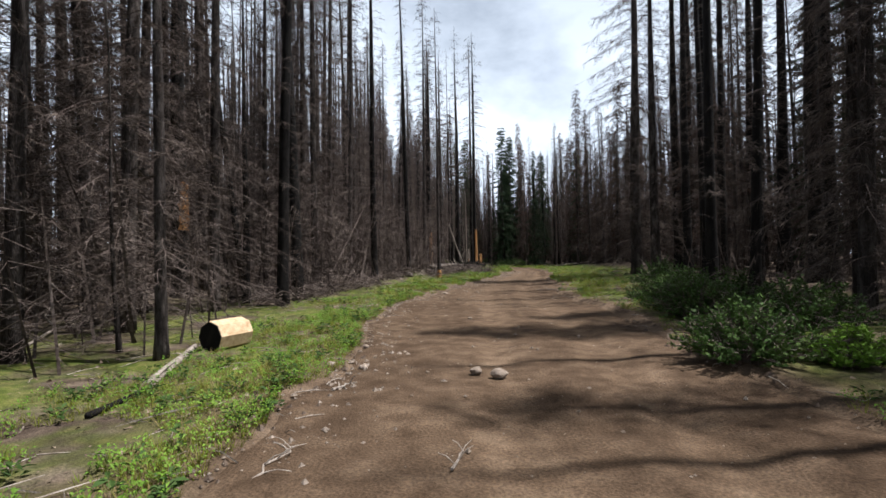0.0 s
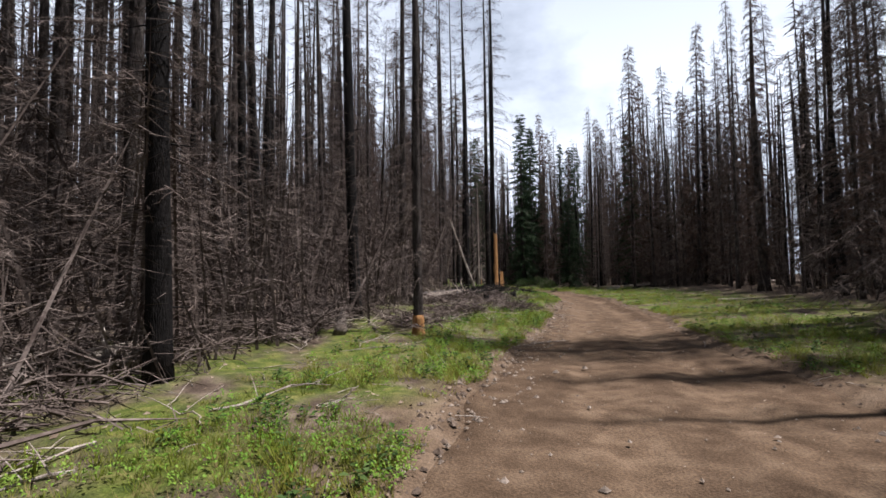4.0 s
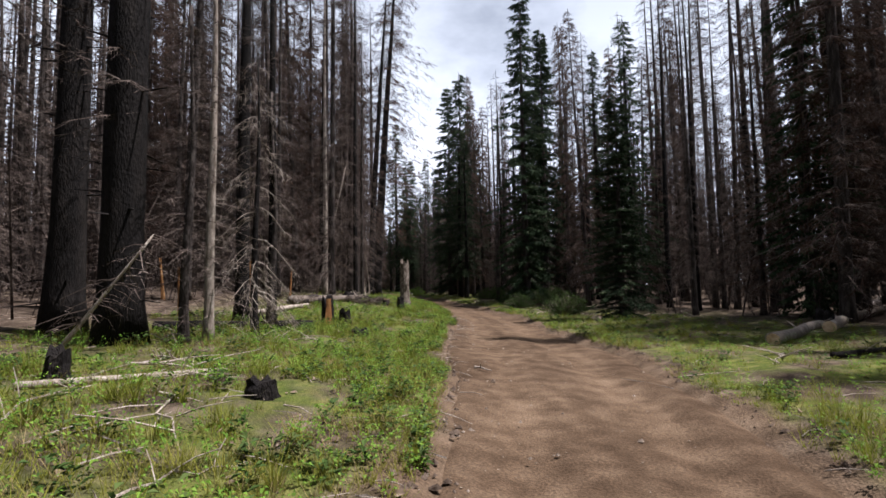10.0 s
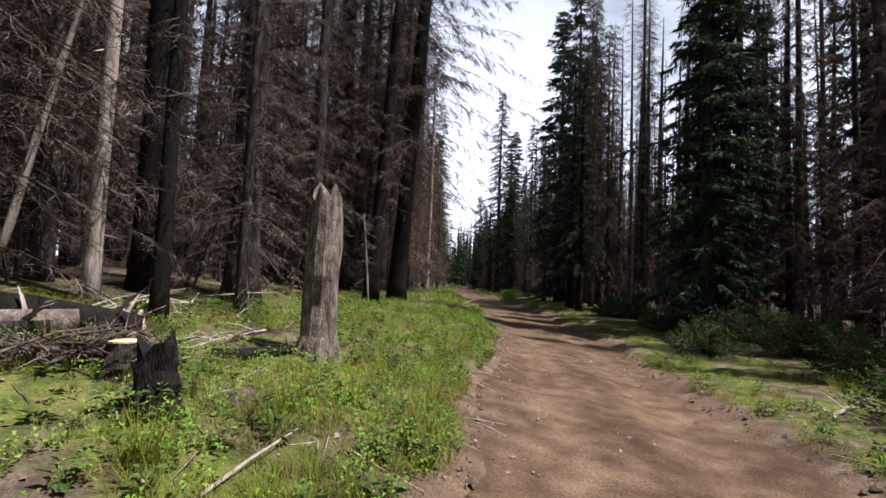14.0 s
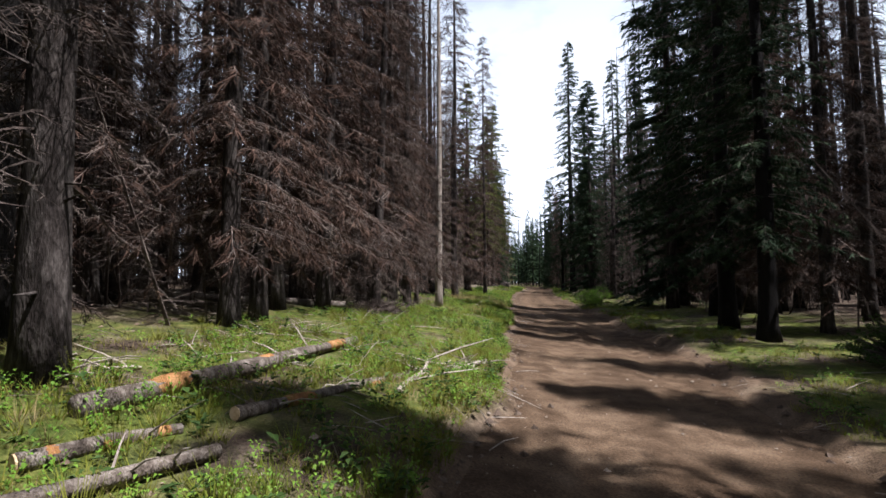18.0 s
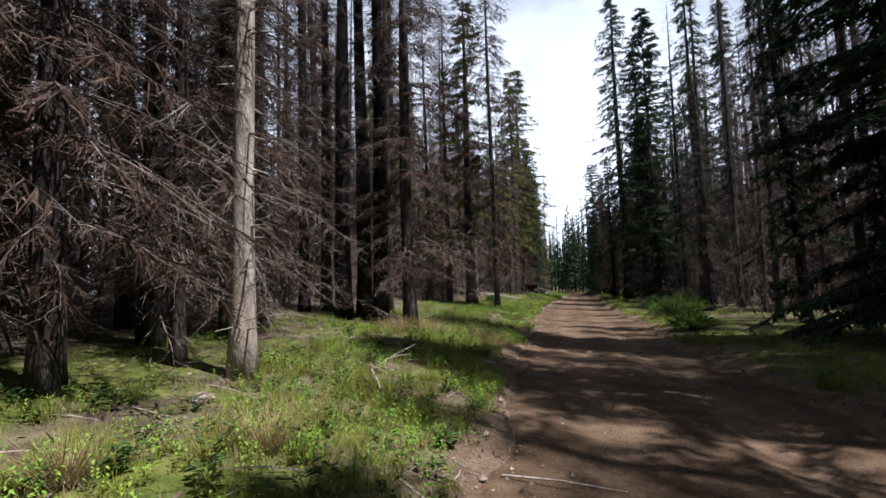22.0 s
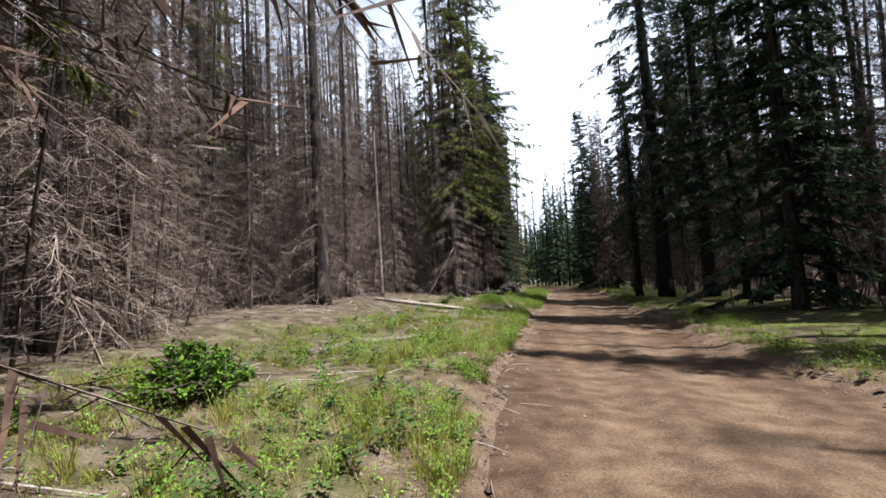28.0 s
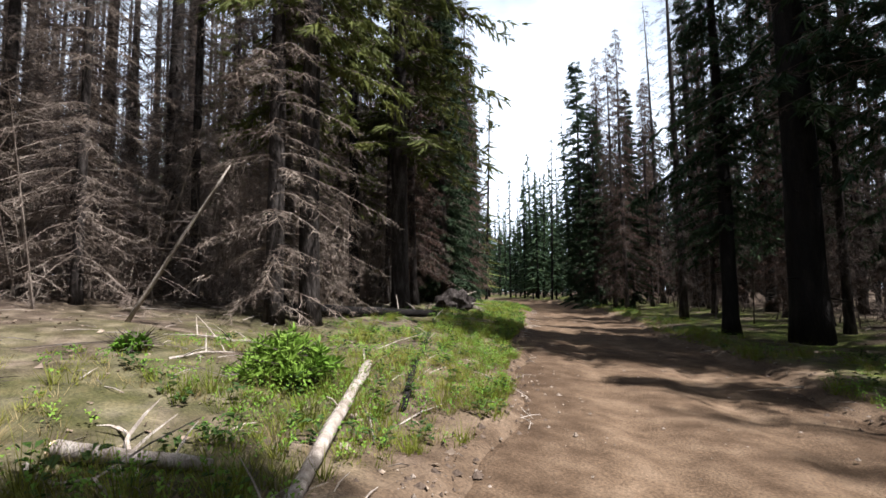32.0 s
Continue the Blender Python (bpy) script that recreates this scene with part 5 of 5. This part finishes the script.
fallen_branch(3.4, 37.6, 3.4, 40.0, 0.021)
fallen_branch(3.9, 37.2, 3.5, 39.8, 0.020)
fallen_branch(3.0, 36.8, 3.6, 36.9, 0.015)
fallen_branch(3.9, 35.8, 4.2, 36.3, 0.016)
fallen_branch(1.1, 41.3, 0.5, 45.3, 0.030)
fallen_branch(1.8, 35.8, 1.2, 36.9, 0.009)
fallen_branch(2.2, 35.8, 2.0, 36.5, 0.010)
fallen_branch(3.3, 44.5, 4.3, 44.5, 0.017)
fallen_branch(3.8, 44.3, 4.8, 43.5, 0.016)
fallen_branch(4.3, 44.5, 4.7, 43.9, 0.012)
fallen_branch(4.4, 46.3, 4.1, 45.7, 0.021)
fallen_branch(6.2, 54.9, 6.6, 55.6, 0.012)
fallen_branch(3.8, 58.4, 5.6, 57.7, 0.020)
fallen_branch(8.3, 61.4, 8.6, 61.1, 0.028)
fallen_branch(5.3, 63.1, 5.2, 63.9, 0.015)
fallen_branch(3.6, 71.8, 4.7, 71.1, 0.021)
fallen_branch(3.3, 74.5, 1.0, 78.4, 0.046)
fallen_branch(3.6, 74.4, 4.4, 74.3, 0.043)
fallen_branch(3.4, 73.7, 1.4, 76.1, 0.032)
fallen_branch(3.4, 74.9, 4.4, 74.5, 0.028)
fallen_branch(2.4, 92.9, 1.6, 95.7, 0.036)
fallen_branch(0.9, 87.6, 1.9, 87.2, 0.019)
fallen_branch(8.1, 94.6, 9.5, 96.8, 0.038)
fallen_branch(2.0, 95.1, 2.2, 96.3, 0.031)
fallen_branch(1.3, 94.5, 1.6, 95.4, 0.017)
fallen_branch(1.9, 95.0, 2.0, 95.8, 0.015)
fallen_branch(1.1, 96.6, 1.2, 97.5, 0.018)
fallen_branch(-0.8, 94.4, 0.8, 94.4, 0.013)
fallen_branch(-2.0, 95.6, -0.5, 95.2, 0.018)
fallen_branch(-4.0, 95.5, -4.7, 97.8, 0.015)
fallen_branch(-0.2, 96.1, 0.6, 96.0, 0.014)
fallen_branch(-3.9, 102.1, -6.1, 102.9, 0.013)
fallen_branch(-5.6, 120.7, -5.2, 120.7, 0.014)
fallen_branch(-7.1, 119.2, -7.5, 119.6, 0.013)
fallen_branch(-7.3, 124.6, -7.1, 124.9, 0.016)
fallen_branch(-13.8, 136.3, -14.4, 136.9, 0.012)
fallen_branch(-13.7, 142.9, -13.7, 143.4, 0.014)
fallen_branch(-17.8, 148.6, -19.2, 149.9, 0.019)
fallen_branch(-16.4, 150.5, -17.2, 151.0, 0.030)
fallen_branch(-17.0, 154.0, -18.2, 155.8, 0.022)
fallen_branch(-3.0, 108.7, -4.1, 110.6, 0.018)
fallen_branch(11.5, 79.0, 12.4, 80.4, 0.032)
fallen_branch(2.6, 32.7, 3.0, 33.2, 0.012)
fallen_branch(0.1, 29.5, 0.4, 30.1, 0.013)
fallen_branch(0.4, 26.9, 0.8, 27.6, 0.016)
fallen_branch(-2.4, 16.2, -2.0, 16.9, 0.018)
leaning("burnt", -6.3, 16.3, -7.7, 17.0, 8.5, 0.13)
leaning("pale", 2.5, 46.2, 1.1, 46.9, 4.2, 0.08)
leaning("pale", 2.2, 58.9, 3.5, 59.2, 1.7, 0.04)
leaning("bark", -14.9, 113.6, -12.0, 115.8, 3.1, 0.13)
leaning("pale", -30.0, 155.1, -27.9, 156.5, 4.4, 0.15)
leaning("pale", -21.5, 153.7, -20.1, 154.5, 2.6, 0.04)
leaning("burnt", -24.6, 167.6, -29.5, 165.9, 8.4, 0.15)
leaning("pale", 1.0, 85.8, 0.7, 85.7, 3.0, 0.04)
leaning("bark", -11.9, 115.0, -11.6, 115.5, 2.2, 0.06)
leaning("bark", -6.8, 16.4, -8.1, 16.8, 7.1, 0.08)
leaning("bark", -19.6, 137.8, -19.7, 138.1, 0.4, 0.05)
leaning("pale", 0.8, 74.9, 2.1, 75.4, 6.3, 0.06)
bush("slash", 1.6, 44.2, 0.88)
bush("slash", 2.6, 44.3, 0.70)
bush("slash", 2.9, 42.5, 0.54)
bush("slash", 2.8, 45.9, 0.71)
bush("slash", 2.0, 42.9, 0.42)
bush("dark", 11.3, 93.2, 1.41)
bush("dark", 13.2, 90.7, 2.01)
bush("dark", 14.1, 87.3, 1.77)
bush("dark", 22.0, 104.2, 2.87)
bush("dark", 9.3, 99.8, 1.72)
bush("dark", 6.9, 15.3, 1.04)
bush("dark", 7.8, 12.9, 1.24)
bush("dark", 9.6, 20.9, 1.49)
bush("dark", -3.5, 137.5, 0.97)
bush("dark", -2.0, 139.2, 1.37)
bush("green", -0.3, 122.4, 0.85)
bush("green", -1.4, 133.7, 1.32)
bush("slash", 3.4, 48.3, 0.79)
bush("slash", 4.4, 48.9, 0.69)
bush("slash", 5.4, 48.1, 0.49)
bush("slash", 3.5, 47.4, 0.51)
bush("slash", 4.4, 47.9, 0.57)
bush("brush", -2.3, 33.7, 1.01)
bush("brush", -0.4, 33.2, 0.69)
bush("brush", -3.0, 32.9, 0.82)
bush("dark", 6.2, 11.9, 1.37)
bush("dark", 7.4, 9.9, 1.26)
bush("brush", 2.2, 39.9, 0.52)
bush("brush", 3.5, 38.3, 0.45)
bush("brush", 0.8, 34.0, 0.43)
bush("brush", 2.8, 45.7, 0.40)
bush("brush", -7.6, 23.6, 1.25)
bush("brush", -7.7, 27.9, 1.68)
bush("brush", -3.4, 100.9, 0.63)
bush("brush", 3.4, 73.4, 0.64)
bush("brush", 3.7, 74.1, 0.32)
bush("brush", -15.4, 148.6, 0.19)
bush("dark", 4.3, 6.9, 1.03)
bush("green", 5.5, 6.6, 0.61)
bush("dark", 7.2, 14.3, 1.19)
bush("dark", 14.3, 91.7, 2.48)
bush("dark", 13.7, 82.5, 1.29)
bush("dark", 13.0, 79.0, 1.58)
bush("dark", 11.2, 86.0, 1.15)
bush("fir", -17.4, 153.0, 0.61)
bush("green", -3.1, 135.9, 0.79)
bush("green", -1.5, 128.6, 1.17)
bush("dark", 14.7, 87.2, 2.15)
bush("dark", 12.6, 92.1, 1.97)
bush("green", -18.9, 148.7, 0.23)
bush("green", -18.8, 150.6, 0.20)
bush("green", -12.7, 133.1, 0.67)
bush("brush", -3.6, 101.6, 0.81)
bush("brush", 3.4, 38.1, 0.67)
bush("brush", -25.7, 72.5, 2.87)
bush("brush", -9.7, 39.8, 2.87)
bush("brush", 1.2, 40.8, 0.57)
bush("brush", -0.1, 31.4, 0.65)
bush("brush", 3.0, 46.3, 0.64)
bush("dark", 10.3, 101.0, 1.53)
bush("green", -19.4, 152.5, 0.17)
for k in range(13):
    x, y = place(rnd.uniform(34.5, 46), rnd.uniform(-5.8, -2.0))
    bush("brush", float(x), float(y), rnd.uniform(0.35, 0.75))
for k in range(16):
    x, y = place(rnd.uniform(14, 30), rnd.uniform(-7.8, -5.4))
    bush("brush", float(x), float(y), rnd.uniform(0.6, 1.2))
sawn_block(-4.0, 9.2, -25)
root_plate(-21.9, 167.9, 0.8, 20)
hung_limb((-12.8, 118.6, 5.0), (-8.7, 123.3, 3.3), 0.09)


# ---- grass, herbs, litter and gravel ----
def lush(s, d):
    """How thick the plants grow at a place beside the track, 0 to 1."""
    e = -d - left_edge(s) if d < 0 else d - right_edge(s)
    if e < -0.2:
        return 0.0
    reach = float(np.interp(s, [0, 15, 25, 45, 60, 90, 130, 160], [4.0, 3.5, 3.5, 5, 9, 6, 7, 5])) if d < 0 else float(np.interp(s, [0, 25, 40, 75, 90, 160], [2.5, 5, 9, 8, 3.5, 3.0]))
    rich = float(np.interp(s, [0, 20, 40, 50, 60, 100, 120, 135, 160], [1.25, 1.1, 0.75, 1.0, 1.25, 1.25, 1.0, 1.0, 1.0])) if d < 0 else float(np.interp(s, [0, 15, 28, 40, 70, 85, 160], [0.35, 0.45, 0.9, 1.0, 0.9, 0.5, 0.45]))
    g = min(1, (e + 0.22) / 0.45) * max(0.0, min(1.0, (reach - e) / (reach * 0.55)))
    n = noise.noise((s * 0.55, d * 0.7, 5.0)) + 0.5 * noise.noise((s * 1.7, d * 1.9, 8.0)) + 0.35 * noise.noise((s * 4.1, d * 4.3, 2.0))
    return g * max(0.0, min(1.0, 0.55 * rich + (1.25 if s < 118 else 2.1) * n))


def scatter(number, s0, s1, seed, threshold=0.08):
    r = np.random.RandomState(seed)
    out = []
    for _ in range(number):
        s = s0 + (s1 - s0) * r.rand()
        if r.rand() < 0.74:
            d = -left_edge(s) - 9 * r.rand() ** 1.4
        else:
            d = right_edge(s) + 8 * r.rand() ** 1.4
        g = lush(s, d)
        if g > threshold and r.rand() < g * 1.6:
            x, y = place(s, d)
            out.append((float(x), float(y), height(s, d), g, s, d))
    return np.array(out), r


def blades_mesh(name, places, r, per, tall, spread, width, material):
    """Tufts of pointed, bending blades."""
    n = len(places)
    a = r.rand(n, per) * 6.283
    root = places[:, None, :3] + np.stack([np.cos(a), np.sin(a), 0 * a], -1) * (r.rand(n, per, 1) * 0.08)
    h = tall * (0.45 + 0.8 * places[:, 3, None]) * (0.5 + 0.8 * r.rand(n, per))
    lean = np.stack([np.cos(a), np.sin(a), 0 * a], -1) * (h * spread * (0.3 + r.rand(n, per)))[..., None]
    side = np.stack([-np.sin(a), np.cos(a), 0 * a], -1) * width / 2
    up = np.stack([0 * h, 0 * h, h], -1)
    v = np.stack([root - side, root + side, root + up * 0.95 + lean], 2).reshape(-1, 3)
    k = np.arange(n * per) * 3
    faces = np.stack([k, k + 1, k + 2], -1).tolist()
    me = bpy.data.meshes.new(name)
    me.from_pydata(v.tolist(), [], faces)
    me.materials.append(material)
    return me


def herbs_mesh(name, places, r, per, size, material):
    """Low rosettes of broad leaves at several heights."""
    n = len(places)
    a = r.rand(n, per) * 6.283
    out = np.stack([np.cos(a), np.sin(a), 0 * a], -1)
    z = np.stack([0 * a, 0 * a, 0.02 + 0.15 * r.rand(n, per) * (0.4 + places[:, 3, None])], -1)
    ln = (size * (0.5 + r.rand(n, per)))[..., None]
    root = places[:, None, :3] + z + out * 0.06 * r.rand(n, per, 1)
    tip = root + out * ln + np.stack([0 * a, 0 * a, (r.rand(n, per) - 0.35) * size], -1)
    side = np.stack([-np.sin(a), np.cos(a), (r.rand(n, per) - 0.5) * 0.5], -1) * ln * 0.28
    mid = root * 0.5 + tip * 0.5 + np.array([0, 0, 0.015])
    v = np.stack([root, mid - side, tip, mid + side], 2).reshape(-1, 3)
    k = np.arange(n * per) * 4
    me = bpy.data.meshes.new(name)
    me.from_pydata(v.tolist(), [], np.stack([k, k + 1, k + 2, k + 3], -1).tolist())
    me.materials.append(material)
    return me


spots, rs = scatter(135000, -1, 195, 41)
cut = int(len(spots) * 0.74)
tagged(new("grass", blades_mesh("grass", spots[:cut], rs, 11, 0.12, 0.9, 0.008, GRASS)), "fresh green grass on the verges of the track", "grass", kind="stuff")
tagged(new("dry_grass", blades_mesh("dry_grass", spots[cut:], rs, 10, 0.15, 1.0, 0.006, STRAW)), "dry straw-coloured grass among the green", "grass", kind="stuff")
spots, rs = scatter(58000, -1, 195, 42, 0.16)
tagged(new("herbs", herbs_mesh("herbs", spots, rs, 12, 0.036, HERB)), "low broad-leaved green herbs beside the track", "plants", kind="stuff")
spots, rs = scatter(9000, -1, 195, 46, 0.25)
tagged(new("weeds", herbs_mesh("weeds", spots, rs, 16, 0.075, SHRUB)), "darker leafy weeds standing in the grass", "plants", kind="stuff")


def flakes():
    """Fallen leaves, bark flakes and chips that cover the floor of the wood and the verges."""
    r = np.random.RandomState(44)
    v, f = [], []
    for _ in range(26000):
        s = 178 * r.rand() - 1
        d = -left_edge(s) - 10 * r.rand() ** 1.3 if r.rand() < 0.78 else right_edge(s) + 7 * r.rand()
        x, y = place(s, d)
        z, a, q = height(s, d) + 0.008, r.rand() * 6.283, 0.015 + 0.04 * r.rand() ** 2
        c, n, k = math.cos(a) * q, math.sin(a) * q, len(v)
        w = 0.3 + 0.4 * r.rand()
        v += [(x - c, y - n, z), (x - n * w, y + c * w, z + q * r.rand()), (x + c, y + n, z + 0.4 * q * r.rand()), (x + n * w, y - c * w, z)]
        f.append((k, k + 1, k + 2, k + 3))
    me = bpy.data.meshes.new("leaf_litter")
    me.from_pydata(v, [], f)
    me.materials.append(CHIP)
    tagged(new("leaf_litter", me), "brown bark flakes and dead leaves on the ground", "litter", kind="stuff")


def tussocks():
    """Taller clumps of grass that stand out of the verge."""
    places, r = scatter(4200, 18, 185, 45, 0.2)
    places = places[:1500]
    out = np.concatenate([places] * 3)
    out[:, :2] += (r.rand(len(out), 2) - 0.5) * 0.16
    tagged(new("tussocks", blades_mesh("tussocks", out, r, 15, 0.3, 0.75, 0.008, GRASS)), "taller tufts of green grass in the verge", "grass", kind="stuff")


flakes()
tussocks()


def straw_tuft(x, y, tall):
    """A big bleached clump of last year's grass, bent over."""
    r = np.random.RandomState(int(abs(x * 31 + y * 17)))
    at = np.array([[x, y, ground_at(x, y), 0.8, 0, 0]] * 16)
    at[:, :2] += (r.rand(16, 2) - 0.5) * tall * 0.7
    tagged(new("grass_tuft", blades_mesh("grass_tuft", at, r, 26, tall, 1.3, 0.007, STRAW)), "clump of long bleached dry grass bent over", "grass", "dry grass tufts")


for x, y, tall in ((-6.6, 114.5, 0.4), (-6.3, 115.3, 0.38), (-4.1, 114.9, 0.36), (-4.6, 115.1, 0.42), (-6.3, 113.7, 0.35), (-5.4, 114.2, 0.34), (-3.6, 113.7, 0.3), (-17.2, 150.0, 0.3), (-2.2, 106.4, 0.28), (-2.6, 105.2, 0.26)):
    straw_tuft(x, y, tall)


def litter():
    """Broken sticks over the verges and the forest floor."""
    r = random.Random(51)
    sh = Shape()
    for _ in range(9000):
        s = r.uniform(-1, 190)
        d = -left_edge(s) + 0.3 - 12 * r.random() ** 1.3 if r.random() < 0.7 else right_edge(s) - 0.3 + 8 * r.random()
        x, y = place(s, d)
        z = height(s, d) + 0.012
        a, ln = r.uniform(0, 6.28), r.uniform(0.08, 0.5) * (1 if r.random() < 0.85 else 2.2)
        w = 0.004 + ln * 0.008
        p, q = Vector((x, y, z)), Vector((x + math.cos(a) * ln, y + math.sin(a) * ln, 0))
        q.z = ground_at(q.x, q.y) + r.uniform(0.012, 0.06)
        m = p.lerp(q, 0.5) + Vector((r.uniform(-0.04, 0.04), r.uniform(-0.04, 0.04), 0.012))
        sh.tube([p, m, q], [w, w * 0.9, w * 0.4], 3, False)
    tagged(new("stick_litter", sh.mesh("stick_litter", PALE)), "scattered small dead sticks on the ground", "sticks", kind="stuff")


def gravel():
    r = random.Random(52)
    sh = Shape()
    for _ in range(10000):
        s = r.uniform(-1, 185) if r.random() < 0.7 else r.uniform(-1, 55)
        if r.random() < 0.65:
            d = -left_edge(s) + r.gauss(0.15, 0.45)
        else:
            d = r.uniform(-left_edge(s), right_edge(s))
        x, y = place(s, d)
        z = height(s, d) - 0.004
        q = 0.008 + 0.022 * r.random() ** 3 + (0.025 if r.random() < (0.16 if s < 55 and d < 0 else 0.03) else 0)
        k = len(sh.v)
        for ux, uy, uz in ((1, 0, 0), (0, 1, 0), (-1, 0, 0), (0, -1, 0), (0, 0, 1)):
            sh.v.append(Vector((x + ux * q * r.uniform(0.7, 1.4), y + uy * q * r.uniform(0.7, 1.4), z + 0.004 + uz * q * r.uniform(0.6, 1.1))))
        sh.f += [(k, k + 1, k + 4), (k + 1, k + 2, k + 4), (k + 2, k + 3, k + 4), (k + 3, k, k + 4)]
    tagged(new("gravel", sh.mesh("gravel", ROCK)), "loose small stones along the dirt track", "gravel", kind="stuff")


def clods():
    """Crumbled soil along the broken edges of the track."""
    r = random.Random(53)
    sh = Shape()
    for _ in range(7000):
        s = r.uniform(-1, 175)
        if r.random() < 0.62:
            d = -left_edge(s) - 0.1 + r.gauss(0, 0.3)
        else:
            d = right_edge(s) + 0.1 + r.gauss(0, 0.4)
        x, y = place(s, d)
        q = 0.012 + 0.05 * r.random() ** 2.5
        z = height(s, d)
        k = len(sh.v)
        for i in range(5):
            a = i * 1.257 + r.uniform(-0.4, 0.4)
            sh.v.append(Vector((x + math.cos(a) * q * r.uniform(0.7, 1.5), y + math.sin(a) * q * r.uniform(0.7, 1.5), z - 0.012)))
        sh.v.append(Vector((x + r.uniform(-0.4, 0.4) * q, y + r.uniform(-0.4, 0.4) * q, z + q * r.uniform(0.4, 0.9))))
        sh.f += [(k + i, k + (i + 1) % 5, k + 5) for i in range(5)]
    tagged(new("soil_clods", sh.mesh("soil_clods", CLOD)), "crumbs and clods of brown soil along the track edge", "soil", kind="stuff")


litter()
gravel()
clods()


def slash(s0, s1, d0, d1, number):
    """Broken branches strewn over the left bank."""
    for _ in range(number):
        s, d, a = rnd.uniform(s0, s1), rnd.uniform(d0, d1), rnd.uniform(0, 6.28)
        x, y = place(s, d)
        ln = rnd.uniform(0.5, 1.9)
        fallen_branch(float(x), float(y), float(x) + math.cos(a) * ln, float(y) + math.sin(a) * ln, rnd.uniform(0.008, 0.025))


slash(33, 48, -6.5, -1.8, 60)
slash(22, 33, -6.5, -3.0, 22)
slash(52, 64, -6, -2, 16)
slash(70, 80, -7, -3.5, 18)
slash(92, 104, -5, -1.8, 22)
slash(145, 160, -8, -2.5, 20)
slash(30, 100, 6, 11, 40)
